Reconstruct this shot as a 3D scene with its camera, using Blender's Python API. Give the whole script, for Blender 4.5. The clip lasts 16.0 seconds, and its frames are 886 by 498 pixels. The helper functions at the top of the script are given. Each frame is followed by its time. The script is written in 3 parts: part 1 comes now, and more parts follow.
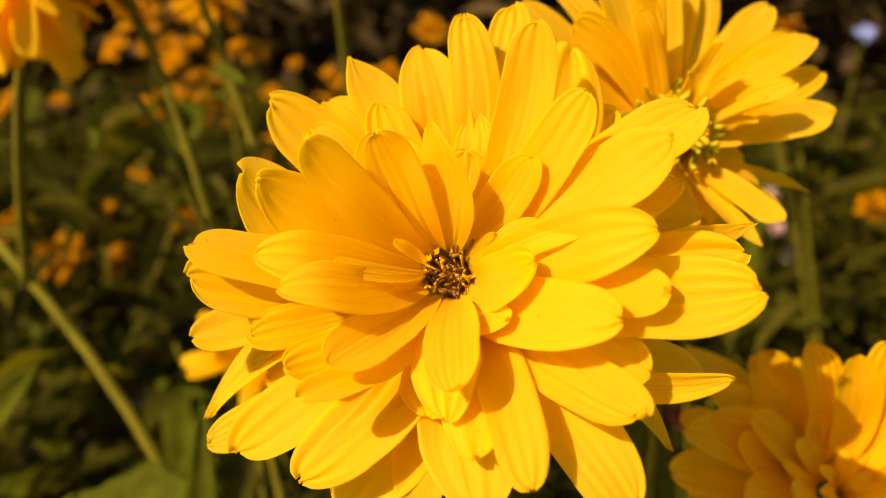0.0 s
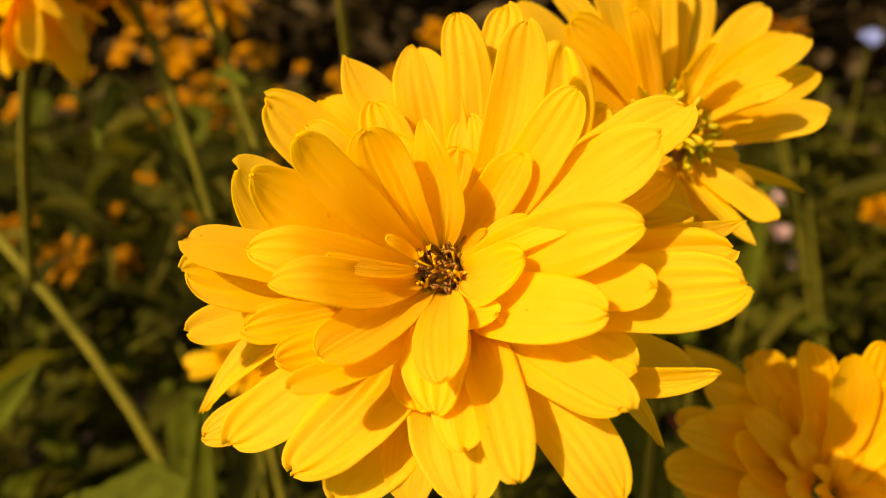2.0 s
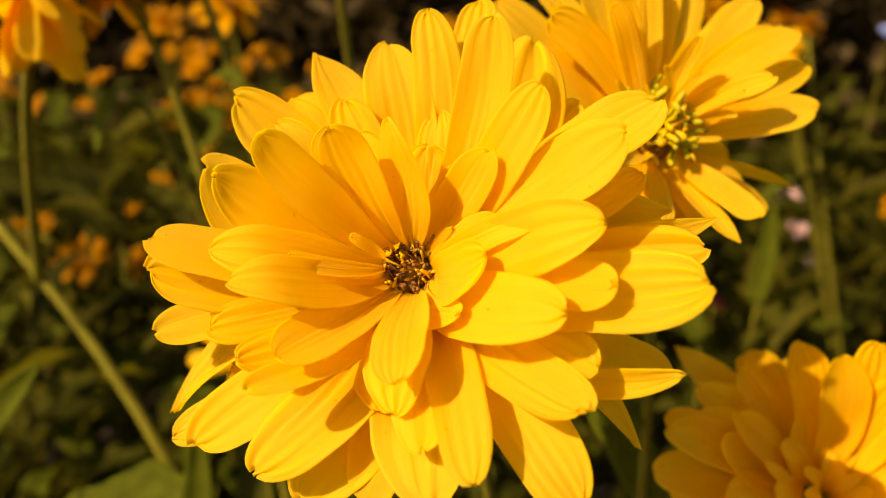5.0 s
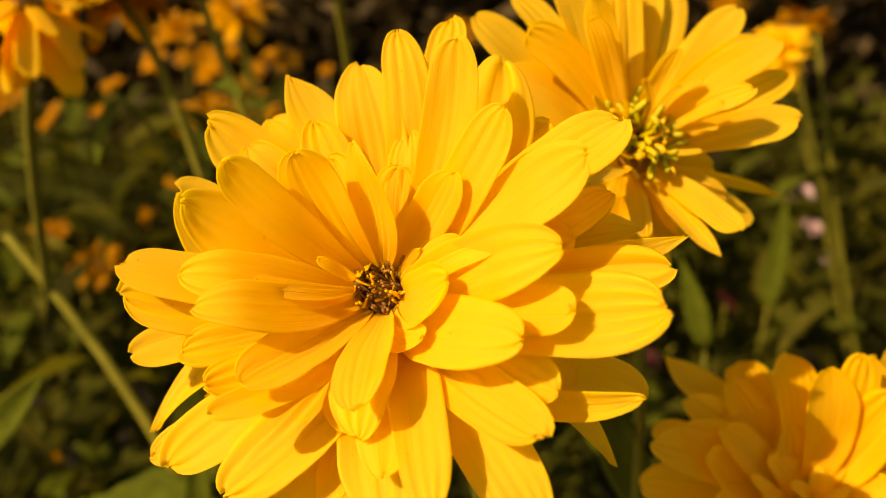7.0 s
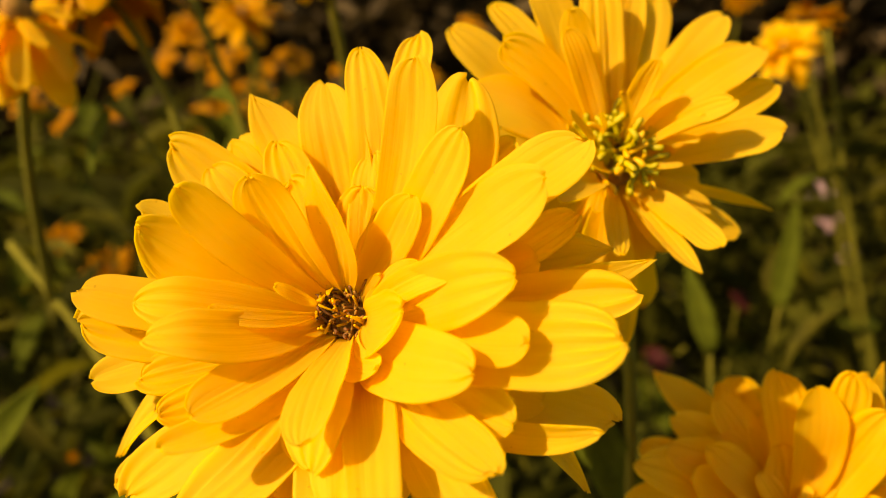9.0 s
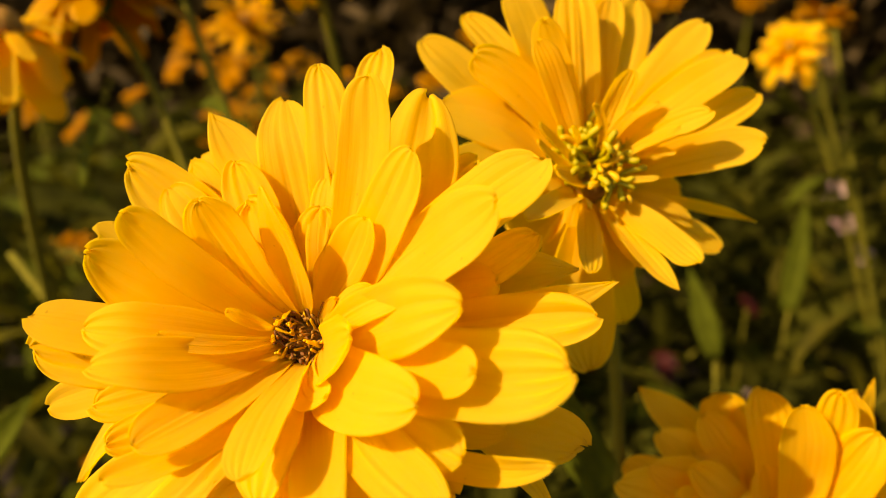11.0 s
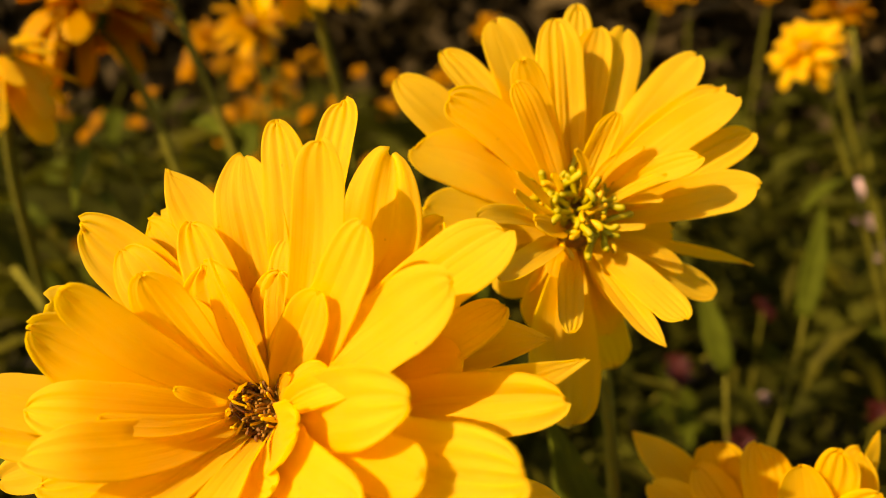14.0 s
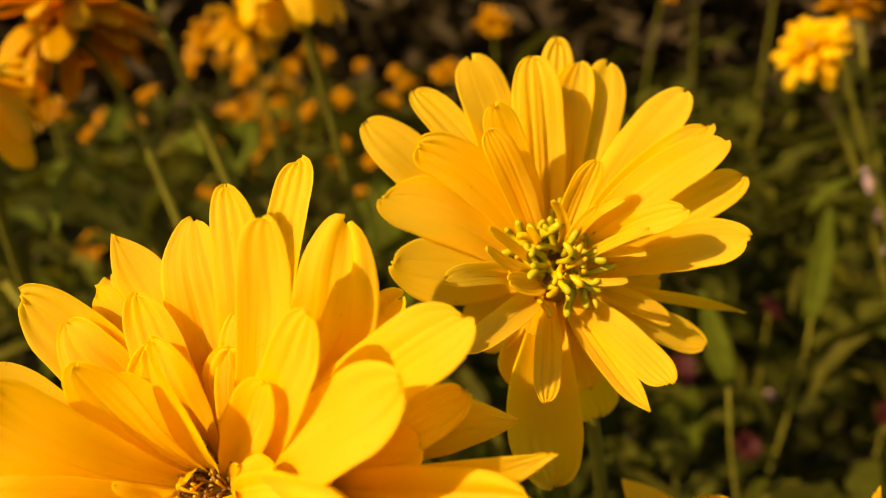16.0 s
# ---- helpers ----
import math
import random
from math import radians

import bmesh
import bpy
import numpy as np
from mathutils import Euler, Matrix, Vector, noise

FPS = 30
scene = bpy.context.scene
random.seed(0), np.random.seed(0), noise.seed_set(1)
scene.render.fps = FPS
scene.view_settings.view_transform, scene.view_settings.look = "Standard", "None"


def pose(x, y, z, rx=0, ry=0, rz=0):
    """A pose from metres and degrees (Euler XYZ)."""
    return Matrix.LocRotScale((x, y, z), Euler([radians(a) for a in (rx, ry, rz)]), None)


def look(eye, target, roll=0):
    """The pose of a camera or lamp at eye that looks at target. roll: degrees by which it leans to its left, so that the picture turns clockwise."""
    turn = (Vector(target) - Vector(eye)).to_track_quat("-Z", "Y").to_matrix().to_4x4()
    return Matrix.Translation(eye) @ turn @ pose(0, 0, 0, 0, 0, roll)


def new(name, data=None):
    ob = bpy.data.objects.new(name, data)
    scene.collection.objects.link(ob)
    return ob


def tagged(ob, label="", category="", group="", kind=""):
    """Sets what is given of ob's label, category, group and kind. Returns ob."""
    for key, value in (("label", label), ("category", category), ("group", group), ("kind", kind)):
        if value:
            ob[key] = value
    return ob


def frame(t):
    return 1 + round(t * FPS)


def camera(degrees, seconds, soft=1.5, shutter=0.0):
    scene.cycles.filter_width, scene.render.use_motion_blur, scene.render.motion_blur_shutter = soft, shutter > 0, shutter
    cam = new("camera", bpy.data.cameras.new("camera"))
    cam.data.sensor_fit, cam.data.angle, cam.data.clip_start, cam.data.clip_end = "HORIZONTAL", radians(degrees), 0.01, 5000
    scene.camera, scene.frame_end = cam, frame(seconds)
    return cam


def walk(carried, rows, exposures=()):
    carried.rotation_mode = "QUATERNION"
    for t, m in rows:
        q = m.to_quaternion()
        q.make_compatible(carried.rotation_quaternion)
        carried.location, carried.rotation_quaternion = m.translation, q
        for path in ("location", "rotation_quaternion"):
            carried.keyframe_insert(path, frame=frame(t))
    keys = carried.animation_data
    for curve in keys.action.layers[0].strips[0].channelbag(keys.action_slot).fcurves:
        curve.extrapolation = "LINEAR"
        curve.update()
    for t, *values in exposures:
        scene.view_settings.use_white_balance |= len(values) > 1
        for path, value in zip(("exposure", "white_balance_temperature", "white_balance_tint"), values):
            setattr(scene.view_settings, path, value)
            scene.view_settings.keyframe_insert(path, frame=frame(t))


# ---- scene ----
cam = camera(65.2, 16.0, soft=0.6)
cam.data.dof.use_dof = True
cam.data.dof.focus_distance = 0.100
cam.data.dof.aperture_fstop = 13.5
PATH = [
    (0.0, 0.00000, 0.00000, 1.00000, 71.987, 0.021, -0.010),
    (0.5, 0.00068, -0.00026, 1.00072, 72.172, 0.113, 0.146),
    (1.0, 0.00110, -0.00062, 1.00070, 72.217, 0.155, 0.289),
    (1.5, 0.00151, -0.00108, 0.99999, 72.324, 0.060, 0.369),
    (2.0, 0.00223, -0.00143, 0.99911, 72.367, 0.034, 0.544),
    (2.5, 0.00300, -0.00162, 0.99851, 72.481, 0.072, 0.696),
    (3.0, 0.00409, -0.00174, 0.99828, 72.582, 0.107, 0.964),
    (3.5, 0.00550, -0.00125, 0.99798, 72.428, 0.092, 1.177),
    (4.0, 0.00660, -0.00070, 0.99803, 72.363, 0.224, 1.376),
    (6.5, 0.01556, 0.00059, 1.00097, 72.114, 1.380, 2.877),
    (7.0, 0.01708, 0.00091, 1.00180, 72.210, 1.642, 3.096),
    (7.5, 0.01896, 0.00178, 1.00222, 72.174, 1.758, 3.412),
    (8.0, 0.02077, 0.00272, 1.00290, 72.181, 1.942, 3.648),
    (8.5, 0.02276, 0.00392, 1.00344, 72.095, 2.160, 3.977),
    (9.0, 0.02488, 0.00510, 1.00444, 72.021, 2.428, 4.242),
    (11.5, 0.03433, 0.01043, 1.00636, 72.245, 3.380, 5.501),
    (12.0, 0.03568, 0.01154, 1.00718, 72.133, 3.567, 5.761),
    (12.5, 0.03688, 0.01282, 1.00819, 72.056, 3.744, 6.074),
    (13.0, 0.03775, 0.01461, 1.00948, 71.781, 3.812, 6.336),
    (13.5, 0.03876, 0.01697, 1.01140, 71.600, 3.835, 6.488),
    (14.0, 0.03997, 0.01911, 1.01381, 71.579, 3.947, 6.579),
    (14.5, 0.04095, 0.02165, 1.01622, 71.332, 4.096, 6.614),
    (15.0, 0.04180, 0.02353, 1.01781, 71.246, 4.207, 6.613),
    (15.5, 0.04376, 0.02704, 1.02049, 70.858, 4.575, 6.838),
    (16.0, 0.04565, 0.03009, 1.02187, 70.648, 4.748, 7.015),
]
walk(cam, [(t, pose(x, y, z, rx, ry, rz)) for t, x, y, z, rx, ry, rz in PATH], [(0.0, 0.72, 9500, 18), (11.0, 0.73, 9500, 18), (16.0, 0.82, 9500, 18)])

# ---- sky and sun ----
SUN_FROM = Vector((-0.60, -0.46, 0.66)).normalized()
world = bpy.data.worlds.new("sky")
scene.world = world
world.use_nodes = True
wn, wl = world.node_tree.nodes, world.node_tree.links
sky = wn.new("ShaderNodeTexSky")
sky.sky_type = "NISHITA"
sky.sun_disc = False
sky.sun_elevation = math.asin(SUN_FROM.z)
sky.sun_rotation = math.atan2(SUN_FROM.x, SUN_FROM.y)
wn["Background"].inputs["Strength"].default_value = 0.108
wl.new(sky.outputs["Color"], wn["Background"].inputs["Color"])
sun = new("sun", bpy.data.lights.new("sun", "SUN"))
sun.data.energy = 4.3
sun.data.angle = radians(0.53)
sun.data.color = (1.0, 0.92, 0.77)
sun.matrix_world = look(SUN_FROM * 10, (0, 0, 0))

# ---- materials ----
def material(name):
    m = bpy.data.materials.new(name)
    m.use_nodes = True
    return m, m.node_tree.nodes, m.node_tree.links, m.node_tree.nodes["Principled BSDF"], m.node_tree.nodes["Material Output"]


def ramp(nodes, stops):
    r = nodes.new("ShaderNodeValToRGB")
    while len(r.color_ramp.elements) < len(stops):
        r.color_ramp.elements.new(0.5)
    for e, (p, c) in zip(r.color_ramp.elements, stops):
        e.position, e.color = p, (*c, 1)
    return r


def scaled(nodes, links, source, size):
    n = nodes.new("ShaderNodeMapping")
    n.inputs["Scale"].default_value = size
    links.new(source, n.inputs["Vector"])
    return n.outputs["Vector"]


def thin_leafy(name, light, dark, through_colour, share, rough, streaks, bump=0.25, speck=0.0, island=False, gloss=0.28):
    """A thin plant surface: streaks along its length, blotches, and light that passes through."""
    m, nodes, links, bsdf, out = material(name)
    uv = nodes.new("ShaderNodeUVMap").outputs["UV"]
    co = nodes.new("ShaderNodeTexCoord").outputs["Object"]
    streak = nodes.new("ShaderNodeTexNoise")
    streak.inputs["Scale"].default_value, streak.inputs["Detail"].default_value = 1.0, 4.0
    links.new(scaled(nodes, links, uv, streaks), streak.inputs["Vector"])
    blotch = nodes.new("ShaderNodeTexNoise")
    blotch.inputs["Scale"].default_value, blotch.inputs["Detail"].default_value = 130.0, 3.0
    links.new(co, blotch.inputs["Vector"])
    mix = nodes.new("ShaderNodeMath")
    mix.operation = "ADD"
    half = nodes.new("ShaderNodeMath")
    half.operation = "MULTIPLY"
    half.inputs[1].default_value = 0.5
    links.new(streak.outputs["Fac"], mix.inputs[0])
    links.new(blotch.outputs["Fac"], mix.inputs[1])
    links.new(mix.outputs[0], half.inputs[0])
    colour = ramp(nodes, [(0.36, dark), (0.62, light)])
    links.new(half.outputs[0], colour.inputs["Fac"])
    info = nodes.new("ShaderNodeObjectInfo")
    shift = nodes.new("ShaderNodeHueSaturation")
    vary = nodes.new("ShaderNodeMapRange")
    vary.inputs["To Min"].default_value, vary.inputs["To Max"].default_value = 0.93, 1.05
    if island:
        info = nodes.new("ShaderNodeNewGeometry")
        vary.inputs["To Min"].default_value, vary.inputs["To Max"].default_value = 0.45, 1.25
    links.new(info.outputs["Random Per Island" if island else "Random"], vary.inputs["Value"])
    links.new(vary.outputs["Result"], shift.inputs["Value"])
    links.new(colour.outputs["Color"], shift.inputs["Color"])
    surface = shift.outputs["Color"]
    if speck:
        dots = nodes.new("ShaderNodeTexNoise")
        dots.inputs["Scale"].default_value, dots.inputs["Detail"].default_value = 900.0, 1.0
        links.new(co, dots.inputs["Vector"])
        mask = ramp(nodes, [(0.0, (0, 0, 0)), (0.775, (0, 0, 0)), (0.80, (speck,) * 3)])
        links.new(dots.outputs["Fac"], mask.inputs["Fac"])
        over = nodes.new("ShaderNodeMix")
        over.data_type = "RGBA"
        over.inputs["B"].default_value = (0.25, 0.10, 0.01, 1)
        links.new(mask.outputs["Color"], over.inputs["Factor"])
        links.new(surface, over.inputs["A"])
        surface = over.outputs["Result"]
    links.new(surface, bsdf.inputs["Base Color"])
    bsdf.inputs["Roughness"].default_value = rough
    bsdf.inputs["Specular IOR Level"].default_value = gloss
    relief = nodes.new("ShaderNodeBump")
    relief.inputs["Strength"].default_value, relief.inputs["Distance"].default_value = bump, 0.0004
    links.new(half.outputs[0], relief.inputs["Height"])
    links.new(relief.outputs["Normal"], bsdf.inputs["Normal"])
    lucent = nodes.new("ShaderNodeBsdfTranslucent")
    lucent.inputs["Color"].default_value = (*through_colour, 1)
    links.new(relief.outputs["Normal"], lucent.inputs["Normal"])
    both = nodes.new("ShaderNodeMixShader")
    both.inputs["Fac"].default_value = share
    links.new(bsdf.outputs["BSDF"], both.inputs[1])
    links.new(lucent.outputs["BSDF"], both.inputs[2])
    links.new(both.outputs["Shader"], out.inputs["Surface"])
    return m


def solid(name, stops, size, rough, bump, distance, gloss=0.15):
    """An opaque surface with noise at two scales."""
    m, nodes, links, bsdf, out = material(name)
    co = nodes.new("ShaderNodeTexCoord").outputs["Object"]
    n1 = nodes.new("ShaderNodeTexNoise")
    n1.inputs["Scale"].default_value, n1.inputs["Detail"].default_value = size, 6.0
    links.new(co, n1.inputs["Vector"])
    c = ramp(nodes, stops)
    links.new(n1.outputs["Fac"], c.inputs["Fac"])
    links.new(c.outputs["Color"], bsdf.inputs["Base Color"])
    n2 = nodes.new("ShaderNodeTexNoise")
    n2.inputs["Scale"].default_value, n2.inputs["Detail"].default_value = size * 7, 4.0
    links.new(co, n2.inputs["Vector"])
    b = nodes.new("ShaderNodeBump")
    b.inputs["Strength"].default_value, b.inputs["Distance"].default_value = bump, distance
    links.new(n2.outputs["Fac"], b.inputs["Height"])
    links.new(b.outputs["Normal"], bsdf.inputs["Normal"])
    bsdf.inputs["Roughness"].default_value = rough
    bsdf.inputs["Specular IOR Level"].default_value = gloss
    return m


PETAL = thin_leafy("yellow_petal", (0.87, 0.578, 0.064), (0.85, 0.528, 0.046), (1.0, 0.803, 0.054), 0.67, 0.60, (20.0, 0.8, 1.0), bump=0.4, speck=0.7, gloss=0.06)
# yellow petal with a more orange transmitted tint, standing in for shading between petals
SHADE_GOLD = thin_leafy("shade_tinted_petal", (0.93, 0.63, 0.052), (0.90, 0.57, 0.036), (1.0, 0.70, 0.034), 0.68, 0.66, (16.0, 1.0, 1.0), bump=0.4, gloss=0.08)
# orange petals for the back of the bed, colour darkened to stand for shade
ORANGE_SHADED = thin_leafy("orange_petal_shaded", (0.56, 0.235, 0.006), (0.46, 0.18, 0.004), (0.60, 0.23, 0.003), 0.40, 0.6, (14.0, 1.2, 1.0), gloss=0.1)
# yellow petal browned in colour to imitate a shaded underside
AMBER_SHADED = thin_leafy("amber_petal_shaded", (0.70, 0.36, 0.014), (0.62, 0.29, 0.010), (0.72, 0.35, 0.008), 0.50, 0.6, (14.0, 1.2, 1.0), gloss=0.1)
LEAF = thin_leafy("green_leaf", (0.094, 0.106, 0.009), (0.054, 0.060, 0.005), (0.135, 0.150, 0.010), 0.34, 0.75, (6.0, 6.0, 1.0), bump=0.4, gloss=0.04)
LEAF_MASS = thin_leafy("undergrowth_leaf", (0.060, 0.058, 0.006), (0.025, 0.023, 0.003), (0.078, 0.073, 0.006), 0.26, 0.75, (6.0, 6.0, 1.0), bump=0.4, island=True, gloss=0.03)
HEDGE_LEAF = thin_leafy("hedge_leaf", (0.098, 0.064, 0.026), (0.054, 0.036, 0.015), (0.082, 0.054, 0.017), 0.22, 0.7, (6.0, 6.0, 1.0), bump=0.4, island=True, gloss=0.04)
FERN = thin_leafy("feathery_leaf", (0.115, 0.096, 0.007), (0.050, 0.042, 0.004), (0.16, 0.135, 0.009), 0.32, 0.75, (6.0, 6.0, 1.0), bump=0.4, island=True, gloss=0.08)
PINK = thin_leafy("pale_pink_petal", (0.62, 0.42, 0.38), (0.50, 0.30, 0.28), (0.6, 0.35, 0.3), 0.3, 0.6, (6.0, 2.0, 1.0))
RED = thin_leafy("dark_red_petal", (0.085, 0.009, 0.004), (0.05, 0.005, 0.002), (0.07, 0.007, 0.003), 0.3, 0.6, (6.0, 2.0, 1.0))
BLUE = thin_leafy("blue_petal", (0.25, 0.32, 0.62), (0.18, 0.24, 0.5), (0.3, 0.35, 0.6), 0.3, 0.6, (6.0, 2.0, 1.0))
STEM = solid("green_stem", [(0.3, (0.100, 0.088, 0.009)), (0.7, (0.160, 0.134, 0.015))], 60.0, 0.75, 0.3, 0.0004, 0.05)
CALYX = solid("green_calyx", [(0.3, (0.07, 0.11, 0.015)), (0.7, (0.12, 0.16, 0.03))], 200.0, 0.6, 0.3, 0.0004)
FLORET = solid("yellow_green_floret", [(0.3, (0.32, 0.26, 0.010)), (0.7, (0.48, 0.35, 0.015))], 260.0, 0.5, 0.3, 0.0003)
GOLD = solid("golden_floret", [(0.3, (0.58, 0.29, 0.012)), (0.7, (0.78, 0.42, 0.02))], 260.0, 0.5, 0.3, 0.0003)
ANTHER = solid("dark_brown_anther", [(0.3, (0.11, 0.040, 0.010)), (0.7, (0.24, 0.10, 0.025))], 500.0, 0.6, 0.5, 0.0003)
CONE = solid("brown_cone", [(0.3, (0.20, 0.090, 0.014)), (0.7, (0.38, 0.18, 0.025))], 300.0, 0.7, 0.5, 0.0005)
SOIL = solid("dark_soil", [(0.3, (0.014, 0.010, 0.007)), (0.55, (0.035, 0.024, 0.016)), (0.75, (0.07, 0.05, 0.035))], 9.0, 0.95, 0.8, 0.02)

# ---- building functions ----
def mesh_of(name, verts, faces, mat, uvs=None, smooth=True):
    me = bpy.data.meshes.new(name)
    me.from_pydata([tuple(v) for v in verts], [], faces)
    me.materials.append(mat)
    if uvs is not None:
        layer = me.uv_layers.new(name="UVMap")
        index = np.empty(len(me.loops), dtype=np.int32)
        me.loops.foreach_get("vertex_index", index)
        layer.data.foreach_set("uv", np.asarray(uvs, dtype=np.float32)[index].ravel())
    me.polygons.foreach_set("use_smooth", [smooth] * len(me.polygons))
    me.update()
    return me


def part(name, me, parent, label="", m=None):
    ob = new(name, me)
    ob.parent = parent
    if m is not None:
        ob.matrix_local = m
    if label:
        tagged(ob, label)
    return ob


def sheet(nu, nv, place, thick):
    """A closed thin body over a grid: place(u, v) gives the point, thick its thickness in the middle. Returns vertices, faces and uvs."""
    us, vs = np.linspace(0, 1, nu), np.linspace(-1, 1, nv)
    top = np.array([[place(u, v) for v in vs] for u in us])
    du, dv = np.gradient(top, axis=0), np.gradient(top, axis=1)
    nrm = np.cross(du, dv)
    nrm /= np.linalg.norm(nrm, axis=2, keepdims=True) + 1e-12
    edge = np.minimum(1.0, (1 - np.abs(vs)) * 3 + 0.25)[None, :, None]
    low = top - nrm * thick * edge
    verts = np.concatenate([top.reshape(-1, 3), low.reshape(-1, 3)])
    uv1 = np.array([[(v + 1) / 2, u] for u in us for v in vs])
    k = nu * nv
    faces = []
    for i in range(nu - 1):
        for j in range(nv - 1):
            a, b, c, d = i * nv + j, i * nv + j + 1, (i + 1) * nv + j + 1, (i + 1) * nv + j
            faces += [(a, d, c, b), (a + k, b + k, c + k, d + k)]
    rim = [j for j in range(nv)] + [i * nv + nv - 1 for i in range(1, nu)] + [(nu - 1) * nv + j for j in range(nv - 2, -1, -1)] + [i * nv for i in range(nu - 2, 0, -1)]
    for a, b in zip(rim, rim[1:] + rim[:1]):
        faces.append((a, b, b + k, a + k))
    return verts, faces, np.concatenate([uv1, uv1])


def tube(points, radii, sides=7):
    """A round body along a line of points, closed at both ends."""
    pts = [Vector(p) for p in points]
    verts, faces = [], []
    up = Vector((0.31, 0.17, 0.93))
    for i, p in enumerate(pts):
        e = (pts[min(i + 1, len(pts) - 1)] - pts[max(i - 1, 0)]).normalized()
        a = e.cross(up)
        if a.length < 1e-3:
            a = e.cross(Vector((1, 0, 0)))
        a.normalize()
        b = e.cross(a)
        for k in range(sides):
            w = 2 * math.pi * k / sides
            verts.append(p + (a * math.cos(w) + b * math.sin(w)) * radii[i])
    for i in range(len(pts) - 1):
        for k in range(sides):
            k2 = (k + 1) % sides
            faces.append((i * sides + k, i * sides + k2, (i + 1) * sides + k2, (i + 1) * sides + k))
    faces.append(tuple(range(sides - 1, -1, -1)))
    faces.append(tuple((len(pts) - 1) * sides + k for k in range(sides)))
    return verts, faces


def bend_line(a, b, c, d, n=12):
    """Points of a cubic curve."""
    a, b, c, d = Vector(a), Vector(b), Vector(c), Vector(d)
    return [a * (1 - t) ** 3 + b * 3 * t * (1 - t) ** 2 + c * 3 * t * t * (1 - t) + d * t ** 3 for t in (i / (n - 1) for i in range(n))]


PETALS_MADE = [0]


def petal_body(name, length, width, arch, sway, twist, cup=0.075, curl=None, nu=24, nv=25, seed=0, root=(0, 0, 0), lift=0.0, az=0.0, claw=0.30, point=1.0, crimp=None, grooved=None, mat=None):
    """One petal in its flower's frame, lengths in metres: chord from the root, lifted, bowed by arch, bent sideways by sway, turned by twist about its chord.
    crimp pleats the tip, grooved deepens the two long grooves, curl bends the tip up or down."""
    rng = random.Random(seed)
    ph = [rng.uniform(0, 6.28) for _ in range(6)]
    skew = rng.uniform(-0.25, 0.25)
    teeth = rng.choice((1, 2, 2, 3))
    ca, sa, cl, sl = math.cos(az), math.sin(az), math.cos(lift), math.sin(lift)
    e = np.array([ca * cl, sa * cl, sl])
    s = np.array([-sa, ca, 0.0])
    n = np.cross(e, s)
    root = np.array(root)

    cap = min(0.62, point * rng.uniform(0.16, 0.27) * min(1.6, max(0.7, 3.4 * width / length)))
    blunt = 2.0 + rng.uniform(0.0, 0.9)
    sharp, foot = (0.5, 0.13) if point < 1.5 else (1.0, 0.03)
    grooves = [rng.uniform(0.24, 0.40), rng.uniform(-0.40, -0.24), rng.uniform(-0.06, 0.06)]
    deep = rng.choice((0.4, 0.8, 1.2, 1.6)) * rng.uniform(0.8, 1.2) if grooved is None else grooved
    peak = rng.uniform(0.56, 0.70)
    roll = (rng.uniform(-0.12, 0.10), rng.uniform(-0.12, 0.10))
    keel = rng.uniform(-0.05, 0.07)
    tear = rng.uniform(0.004, 0.017)
    pleat = rng.uniform(0.0, 0.045) if crimp is None else crimp
    bend = rng.uniform(-0.30, 0.22) if curl is None else curl
    lean = rng.uniform(-0.05, 0.05)

    def place(u, v):
        u = 1 - (1 - u) ** 1.45
        grow = min(1.0, u / peak)
        grow = claw + (1 - claw) * math.sin(0.5 * math.pi * grow)
        taper = 1 - 0.16 * (max(0.0, u - peak) / (1 - peak)) ** 2
        end = max(0.0, (u - 1 + cap) / cap)
        w = 0.5 * width * grow * taper * (foot + (1 - foot) * (max(0.0, 1 - end ** blunt)) ** sharp)
        w *= 1 + 0.03 * math.sin(5 * u + ph[0] + (1 if v > 0 else 2.2))
        late = max(0.0, u - 0.82) / 0.18
        bite = tear * (1 - math.cos(math.pi * teeth * (v + 0.3 * skew + 1))) * late * late
        uu = u * (1 - bite) + lean * v * late * 0.4
        bow = 4 * u * (1 - u)
        tw = twist * (0.35 + 0.65 * u)
        h = cup * width * (v * v - 0.35) * (0.4 + 1.3 * (1 - u))
        h += width * (roll[0 if v > 0 else 1] * max(0.0, abs(v) - 0.45) ** 1.5 * 2.4 * math.sin(math.pi * u) + keel * abs(v))
        w *= 1 + 0.012 * math.sin(19 * u + ph[3] + (2 if v > 0 else 0)) + 0.008 * math.sin(33 * u + ph[5] * (1 if v > 0 else 2))
        run = math.sin(math.pi * min(1.0, u * 0.95 + 0.05)) ** 0.6
        for g, q in zip(grooves, (1.0, 1.0, 0.5)):
            h -= 0.042 * width * deep * q * run * math.exp(-((v - g * (1 - 0.25 * u)) / 0.075) ** 2)
        h += 0.004 * width * (0.4 + deep) * math.cos(9.2 * math.pi * v + ph[4])
        h += width * pleat * math.cos(2.0 * math.pi * teeth * v + ph[1]) * max(0.0, (u - 0.55) / 0.45) ** 1.6
        h += 0.03 * width * math.sin(4.3 * u + ph[1]) * v + 0.02 * width * math.sin(9 * u + ph[2] + 2 * v)
        side, rise = w * v, h * (0.15 + 0.85 * min(1.0, 2.2 * w / width))
        lat = side * math.cos(tw) - rise * math.sin(tw)
        out = side * math.sin(tw) + rise * math.cos(tw)
        tipcurl = bend * width * max(0.0, u - 0.75) ** 2 * 10
        return root + e * (uu * length) + s * (lat + sway * bow) + n * (out + arch * bow + tipcurl)

    v, f, uv = sheet(nu, nv, place, 0.00026)
    me = mesh_of(name, v, f, mat or PETAL, uv)
